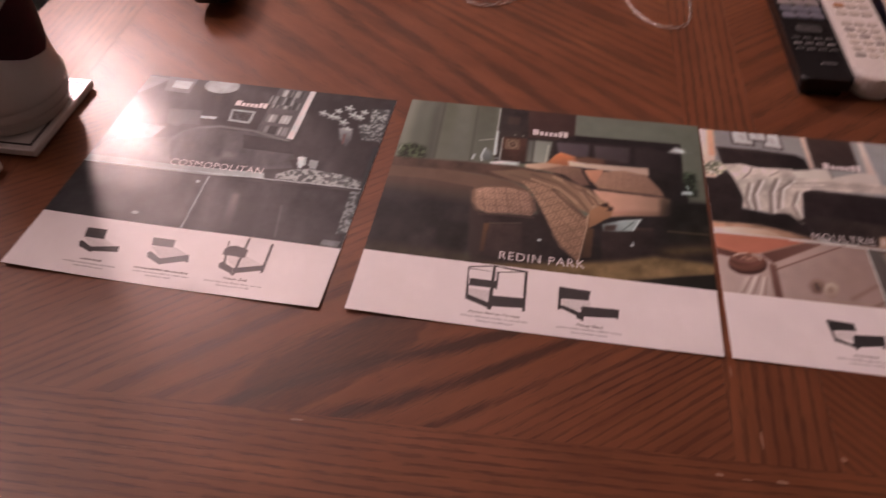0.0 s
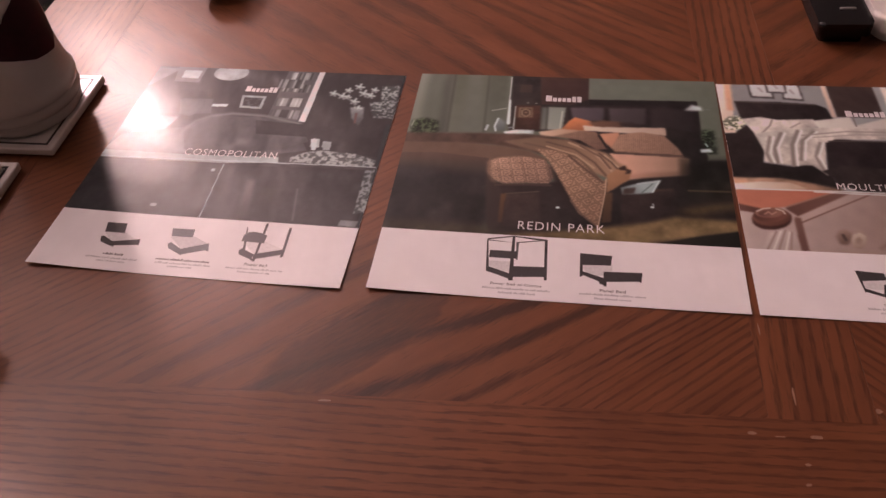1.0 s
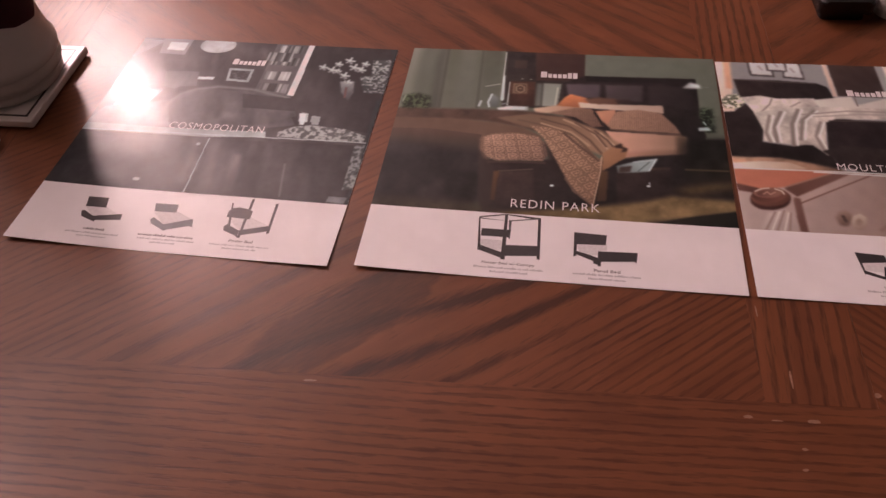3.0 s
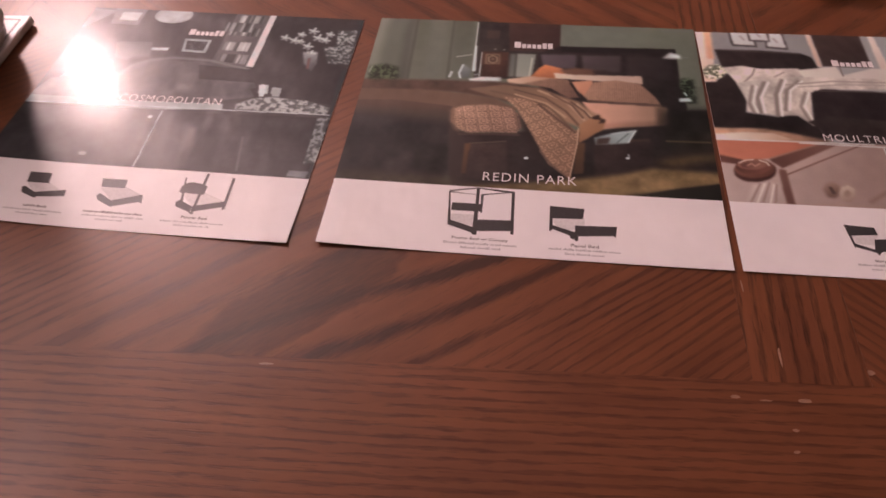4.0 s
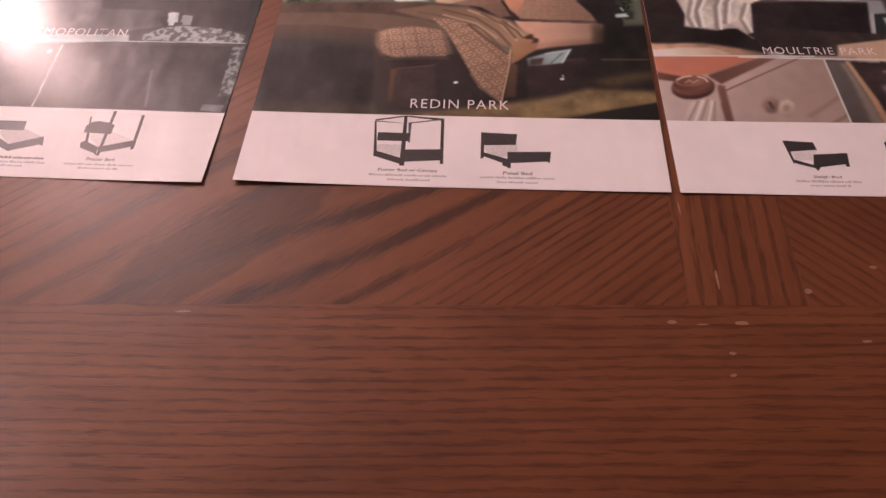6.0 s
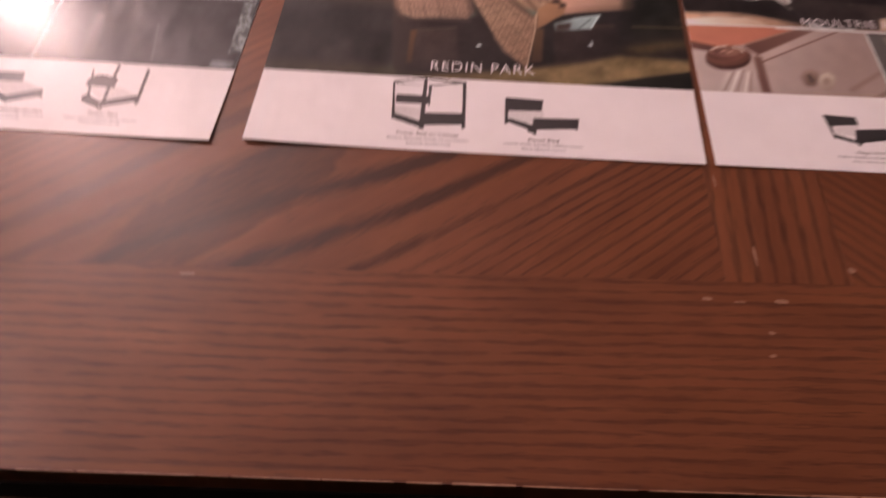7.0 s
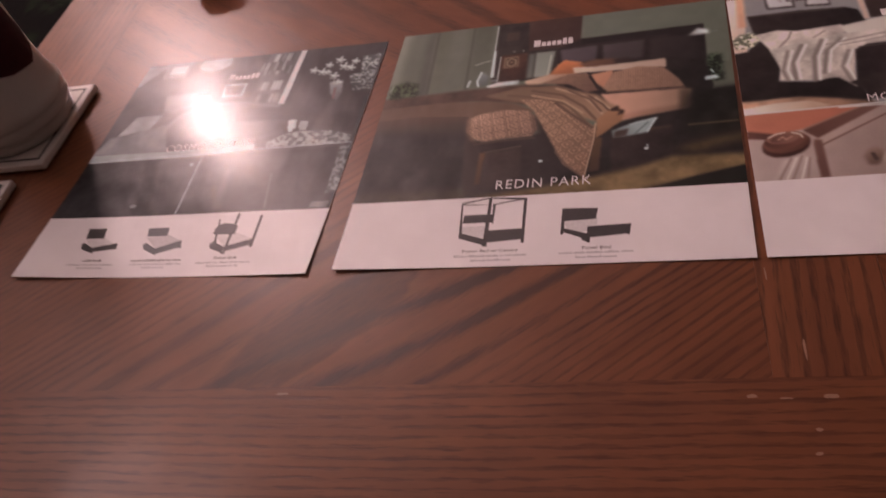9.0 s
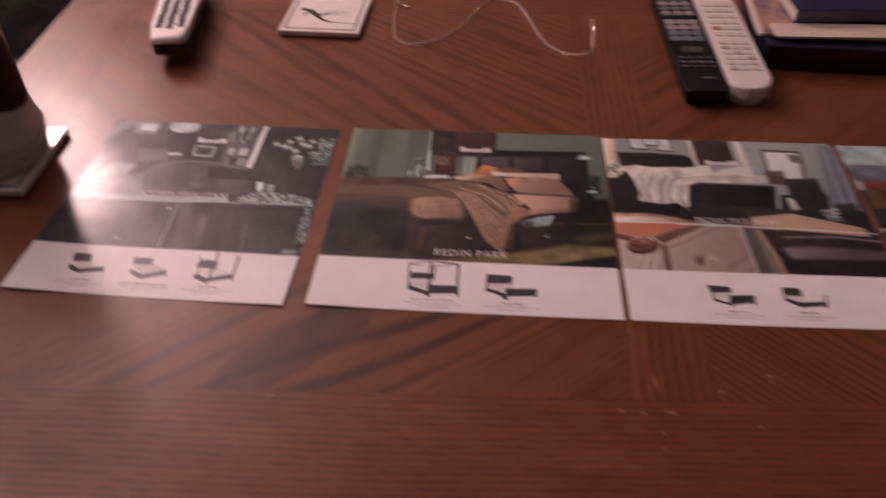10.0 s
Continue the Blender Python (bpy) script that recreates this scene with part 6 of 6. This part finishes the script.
# ---- paper napkins on a coaster ----
def napkins(m):
    top = thing("napkin_stack", m, "folded off-white paper napkins lying on a coaster", "napkins")
    tissue = plain("soft_tissue", (0.66, 0.58, 0.48), 0.95, grain=0.06, scale=120, relief=0.0012)
    rng = random.Random(9)
    for k in range(4):
        bm = bmesh.new()
        nx, ny = 10, 12
        w, h = 0.088, 0.100
        z0 = 0.0032 * k
        lowv, highv = [], []
        for j in range(ny + 1):
            for i in range(nx + 1):
                x, y = (i / nx - 0.5) * w, (j / ny - 0.5) * h
                edge = max(abs(2 * x / w), abs(2 * y / h))
                puff = 0.0030 * (1 - 0.5 * edge ** 6)
                wob = 0.0004 * math.sin(40 * x + 2 * k) * math.cos(55 * y + k)
                lowv.append(bm.verts.new((x, y, z0)))
                highv.append(bm.verts.new((x, y, z0 + puff + wob)))
        at = lambda i, j: j * (nx + 1) + i
        for j in range(ny):
            for i in range(nx):
                bm.faces.new((highv[at(i, j)], highv[at(i + 1, j)], highv[at(i + 1, j + 1)], highv[at(i, j + 1)]))
                bm.faces.new((lowv[at(i, j)], lowv[at(i, j + 1)], lowv[at(i + 1, j + 1)], lowv[at(i + 1, j)]))
        ring = [(i, 0) for i in range(nx)] + [(nx, j) for j in range(ny)] + [(i, ny) for i in range(nx, 0, -1)] + [(0, j) for j in range(ny, 0, -1)]
        for (a, b), (c, d) in zip(ring, ring[1:] + ring[:1]):
            bm.faces.new((lowv[at(a, b)], lowv[at(c, d)], highv[at(c, d)], highv[at(a, b)]))
        bmesh.ops.rotate(bm, verts=bm.verts, cent=(0, 0, 0), matrix=Matrix.Rotation(radians(rng.uniform(-2.5, 2.5)), 3, "Z"))
        part("napkin", bm, tissue, top, smooth=True)


napkins(pose(-0.366, 0.045, 0.0085, 0, 0, 0.0))


# ---- the mug ----
MUG = Vector((-0.338, 0.172, 0.0085))


def mug():
    top = thing("beer_mug", pose(*MUG), "white glazed ceramic mug with a maroon emblem standing on a coaster", "mug")
    glaze = plain("white_mug_glaze", (0.54, 0.51, 0.47), 0.25, coat=0.5, grain=0.04, scale=30)
    maroon = plain("maroon_print", (0.036, 0.003, 0.007), 0.55, grain=0.3, scale=60)
    maroon.node_tree.nodes["Principled BSDF"].inputs["Specular IOR Level"].default_value = 0.2
    outer = [(0.0, 0.0), (0.041, 0.0), (0.044, 0.002), (0.0462, 0.005), (0.0468, 0.009), (0.0464, 0.0102), (0.0450, 0.0112), (0.0455, 0.0122), (0.0486, 0.0140), (0.0496, 0.0175), (0.0494, 0.0208), (0.0476, 0.0222), (0.0480, 0.0234), (0.0500, 0.0252), (0.0507, 0.0290), (0.0506, 0.0325), (0.0494, 0.0342), (0.0486, 0.0372), (0.0472, 0.0440), (0.0460, 0.0540), (0.0453, 0.064), (0.0450, 0.090), (0.0452, 0.120), (0.0462, 0.136), (0.0477, 0.144), (0.0477, 0.150), (0.0460, 0.156), (0.0446, 0.162), (0.0442, 0.176), (0.0448, 0.184), (0.0440, 0.187), (0.0424, 0.187)]
    inner = [(0.0405, 0.184), (0.0400, 0.160), (0.0408, 0.100), (0.0420, 0.020), (0.036, 0.010), (0.0, 0.009)]
    part("body", turned(outer + inner, 72), glaze, top, smooth=True)
    arc = [Vector((-0.046, 0, 0.128)), Vector((-0.066, 0, 0.136)), Vector((-0.088, 0, 0.124)), Vector((-0.094, 0, 0.094)), Vector((-0.088, 0, 0.064)), Vector((-0.068, 0, 0.050)), Vector((-0.046, 0, 0.056))]
    bm = tube(smooth_path(arc, 6), 0.0075, 12, flat=1.3)
    bmesh.ops.rotate(bm, verts=bm.verts, cent=(0, 0, 0), matrix=Matrix.Rotation(radians(20), 3, "Z"))
    part("handle", bm, glaze, top, smooth=True)

    def emblem(pts):
        """A flat shape wrapped round the body: (angle in degrees, height) corners."""
        bm = bmesh.new()
        face = bm.faces.new([bm.verts.new((a, z * 1000, 0)) for a, z in pts])
        bmesh.ops.triangulate(bm, faces=[face])
        bmesh.ops.subdivide_edges(bm, edges=list(bm.edges), cuts=5, use_grid_fill=True)
        for v in bm.verts:
            a, z = radians(v.co.x - 4.0), v.co.y / 1000
            r = 0.0458 + max(0.0, 0.066 - z) * 0.09
            v.co = Vector((r * math.cos(a), r * math.sin(a), z))
        bmesh.ops.recalc_face_normals(bm, faces=bm.faces)
        return bm

    for shape in (
        [(-50, 0.074), (-44, 0.072), (-15, 0.062), (14, 0.058), (34, 0.066), (38, 0.080), (30, 0.104), (24, 0.120), (20, 0.128), (12, 0.116), (-4, 0.108), (-26, 0.104), (-40, 0.090)],
        [(-53, 0.074), (-44, 0.080), (-52, 0.098), (-60, 0.107), (-68, 0.111), (-61, 0.094)],
        [(-38, 0.092), (-30, 0.100), (-36, 0.108), (-45, 0.117), (-40, 0.104)],
    ):
        part("emblem", emblem(shape), maroon, top, "maroon emblem", True)


mug()


# ---- remote controls ----
M_SILVER = plain("silver_plastic", (0.80, 0.78, 0.76), 0.36, grain=0.05, scale=300)
M_BLACK = plain("black_plastic", (0.006, 0.006, 0.007), 0.26, grain=0.2, scale=200)
M_RUBBER = plain("grey_rubber", (0.05, 0.05, 0.05), 0.6)
M_PALE_KEY = plain("pale_key", (0.12, 0.118, 0.118), 0.5)
M_WHITE = plain("white_plastic", (0.74, 0.72, 0.68), 0.35, grain=0.04, scale=200)
M_BLUE_KEY = plain("blue_grey_key", (0.13, 0.14, 0.175), 0.5)
M_RED_KEY = plain("red_key", (0.40, 0.06, 0.03), 0.5)


def remote(m, outline, height, shell, under, label, keys, belly=0.02, name="remote_control"):
    """A remote: a dark underside, a rounded shell over it, keys in rows (x, y, half width, half depth, material)."""
    top = thing(name, m, label, "remote control", "remote controls on the table")
    tall = max(y for x, y in outline)
    part("underside", outline_slab([(x * 0.8, tall * belly + y * (0.96 - belly)) for x, y in outline], 0.0, height * 0.46, 0.0), under, top)
    part("lower_shell", outline_slab([(x * 0.985, y) for x, y in outline], height * 0.40, height * 0.80, 0.0), under, top)
    part("shell", outline_slab(outline, height * 0.78, height, height * 0.17, 5), shell, top, smooth=False)
    for x, y, a, b, mat in keys:
        part("key", outline_slab(rounded_outline(x - a, x + a, y - b, y + b, (min(a, b) * 0.6,) * 4, 3), height - 0.0006, height + 0.0012, 0.0005, 1), mat, top)
    return top


# small silver remote widening towards its rounded head
half = [(0.0, 0.011), (0.0012, 0.0150), (0.004, 0.0182), (0.010, 0.0205), (0.03, 0.0220), (0.07, 0.0232), (0.10, 0.0242), (0.13, 0.0262), (0.150, 0.0272), (0.166, 0.0268), (0.178, 0.0240), (0.185, 0.0190), (0.188, 0.0120)]
silver_outline = [(w, y) for y, w in half] + [(-w, y) for y, w in reversed(half)]
keys = []
M_DARK_KEY = plain("dark_green_key", (0.018, 0.026, 0.021), 0.5)
for row in range(10):
    for col in (-1, 0, 1):
        keys.append((col * 0.0124 + 0.0006 * math.sin(row * 1.7), 0.026 + row * 0.0088 + 0.003 * abs(col), 0.0044, 0.0034, M_DARK_KEY))
for k in range(6):
    keys.append((0.015 * math.cos(k * math.pi / 3), 0.150 + 0.015 * math.sin(k * math.pi / 3), 0.0042, 0.0035, M_RUBBER if k % 2 else M_PALE_KEY))
keys.append((0, 0.150, 0.006, 0.006, M_PALE_KEY))
keys.append((0.004, 0.128, 0.003, 0.002, M_RED_KEY))
remote(pose(-0.2315, 0.367, 0.0, 0, 0, 9.5), silver_outline, 0.036, M_SILVER, M_BLACK, "small silver remote control with rows of dark keys", keys, 0.20)

# long black remote
black_outline = rounded_outline(-0.0235, 0.0235, 0.0, 0.235, (0.006, 0.006, 0.010, 0.010), 5)
keys = [(0.006, 0.026, 0.007, 0.0018, M_PALE_KEY)]
for row in range(3):
    for col in range(4):
        keys.append((-0.0155 + 0.0103 * col, 0.050 + 0.010 * row, 0.0038, 0.0022, M_PALE_KEY if row == 1 else M_RUBBER))
keys += [(0, 0.088, 0.012, 0.007, M_RUBBER), (0, 0.088, 0.004, 0.003, M_PALE_KEY)]
M_LIGHT_KEY = plain("light_grey_key", (0.25, 0.24, 0.225), 0.5)
for row in range(4):
    for col in range(3):
        keys.append((-0.0138 + 0.0138 * col, 0.114 + 0.0136 * row, 0.0066, 0.0062, M_BLUE_KEY if row < 2 else M_LIGHT_KEY))
for row in range(4):
    for col in range(3):
        keys.append((-0.0138 + 0.0138 * col, 0.178 + 0.013 * row, 0.0062, 0.0056, M_PALE_KEY if row % 2 else M_LIGHT_KEY))
remote(pose(0.3685, 0.315, 0.0, 0, 0, 2.2), black_outline, 0.020, M_BLACK, M_BLACK, "long black remote control with grey keys", keys)

# long white remote beside it
white_outline = rounded_outline(-0.0225, 0.0225, 0.0, 0.232, (0.020, 0.020, 0.012, 0.012), 6)
keys = []
M_CREAM_KEY = plain("cream_key", (0.60, 0.57, 0.50), 0.5)
M_GREY_KEY = plain("grey_key", (0.36, 0.34, 0.31), 0.5)
M_ORANGE_KEY = plain("orange_key", (0.42, 0.22, 0.10), 0.5)
for row in range(6):
    for col in range(3):
        keys.append((-0.0120 + 0.0120 * col, 0.040 + 0.0115 * row, 0.0046, 0.0034, M_GREY_KEY if (row + col) % 4 == 0 else M_CREAM_KEY))
for row in range(6):
    for col in range(3):
        keys.append((-0.0120 + 0.0120 * col, 0.118 + 0.0150 * row, 0.0052, 0.0042, M_ORANGE_KEY if row == 1 and col == 0 else M_CREAM_KEY))
remote(pose(0.4155, 0.316, 0.0, 0, 0, 1.5), white_outline, 0.024, M_WHITE, M_WHITE, "long white remote control with cream keys", keys)


# ---- the necklace ----
def necklace():
    silver = plain("bright_silver", (0.82, 0.80, 0.77), 0.10, metal=1.0, grain=0.05, scale=400)
    top = thing("necklace", pose(0, 0, 0), "thin silver chain necklace lying in loose curves", "necklace")
    way = smooth_path([(0.018, 0.535, 0.0016), (0.012, 0.548, 0.0016), (0.010, 0.515, 0.0016), (0.016, 0.465, 0.0016), (0.024, 0.440, 0.0016), (0.045, 0.433, 0.0016), (0.075, 0.450, 0.0016), (0.102, 0.492, 0.0016), (0.120, 0.540, 0.0016), (0.140, 0.560, 0.0016), (0.165, 0.553, 0.0016), (0.181, 0.512, 0.0016), (0.195, 0.462, 0.0016), (0.212, 0.430, 0.0016), (0.232, 0.418, 0.0016), (0.252, 0.424, 0.0016), (0.259, 0.450, 0.0016), (0.261, 0.515, 0.0016)], 40)
    walked, last, count = 0.0, way[0], 0
    bm = bmesh.new()
    for a, b in zip(way, way[1:]):
        walked += (b - a).length
        if walked < 0.0066:
            continue
        walked = 0.0
        ahead = (b - last).normalized()
        side = Vector((-ahead.y, ahead.x, 0))
        if count % 2:
            side = Vector((0, 0, 1)) * 0.8 + side * 0.3
            side.normalize()
        mid = (last + b) / 2
        loop = [mid + ahead * 0.0034 * math.cos(2 * math.pi * k / 8) + side * 0.0017 * math.sin(2 * math.pi * k / 8) for k in range(9)]
        tube(loop, 0.00055, 5, bm)
        last, count = b, count + 1
    part("chain", bm, silver, top, smooth=True)["kind"] = "stuff"
    part("clasp", tube([(0.018, 0.535, 0.0018), (0.023, 0.532, 0.0018), (0.028, 0.531, 0.0018)], 0.0017, 8), silver, top, "small clasp", True)


necklace()


# ---- books and boxes ----
def stacked_things():
    navy = plain("navy_cover", (0.007, 0.008, 0.024), 0.4, coat=0.1, grain=0.2, scale=60)
    pages = plain("cut_pages", (0.62, 0.54, 0.47), 0.9, grain=0.15, scale=300)
    top = thing("navy_box", pose(0.448, 0.400, 0.0, 0, 0, -3.0), "flat dark navy blue box", "box")
    part("body", block(0, 0.24, 0, 0.17, 0, 0.028, 0.002), navy, top)
    part("lid", block(-0.0012, 0.2412, -0.0012, 0.1712, 0.0165, 0.0305, 0.002), navy, top)
    top = thing("paper_pad", pose(0.4562, 0.4069, 0.0345, 0, 0, 1.2), "narrow cream paper pad lying on a glossy magazine", "notepad")
    part("page_block", block(0, 0.20, 0, 0.0325, 0, 0.003, 0.0006), pages, top)
    cover = plain("blue_shiny_cover", (0.022, 0.024, 0.085), 0.2, coat=0.5, grain=0.2, scale=60)
    top = thing("blue_book", pose(0.4823, 0.4422, 0.0345, 0, 0, 3.2), "shiny blue book lying on a glossy magazine", "book")
    part("page_block", block(0.002, 0.178, 0.003, 0.118, 0.002, 0.016), pages, top)
    part("cover", block(0, 0.18, 0, 0.12, 0, 0.002, 0.0006), cover, top)
    part("cover", block(0, 0.18, 0, 0.12, 0.016, 0.018, 0.0006), cover, top)
    part("spine", block(0, 0.18, -0.002, 0.0, 0, 0.018, 0.0008), cover, top)
    n = Nodes("magazine_cover")
    f = n.noise(n.place((1, 1, 1)), 28.0, 3.0, 0.6)
    col = n.ramp(f, (0.30, (0.10, 0.10, 0.22)), (0.45, (0.30, 0.20, 0.20)), (0.55, (0.45, 0.28, 0.18)), (0.70, (0.40, 0.36, 0.40)))
    mag = n.finish(col, 0.25, coat=0.5)
    top = thing("magazine", pose(0.439, 0.419, 0.0305, 0, 0, -3.0), "colourful glossy magazine with a pale margin lying on a navy box", "magazine")
    part("cover", block(0.0061, 0.19, 0, 0.14, 0, 0.004, 0.0008), mag, top)
    part("page_margin", block(0, 0.006, 0, 0.14, 0, 0.004, 0.0008), pages, top, "pale page margin")


stacked_things()


# ---- the black case near the front ----
def black_case(m):
    top = thing("black_case", m, "black leather-covered case with rounded corners", "case")
    hide = plain("black_leather", (0.008, 0.008, 0.0085), 0.50, grain=0.3, scale=250, relief=0.0006)
    part("body", outline_slab(rounded_outline(-0.105, 0.0, -0.16, 0.0, (0.012,) * 4, 6), 0.0, 0.030, 0.007, 4), hide, top, smooth=True)
    part("seam", outline_slab(rounded_outline(-0.1056, 0.0006, -0.1606, 0.0006, (0.0125,) * 4, 6), 0.0130, 0.0150, 0.0004, 1), M_BLACK, top)


black_case(pose(-0.238, -0.066, 0.0, 0, 0, -6.0))
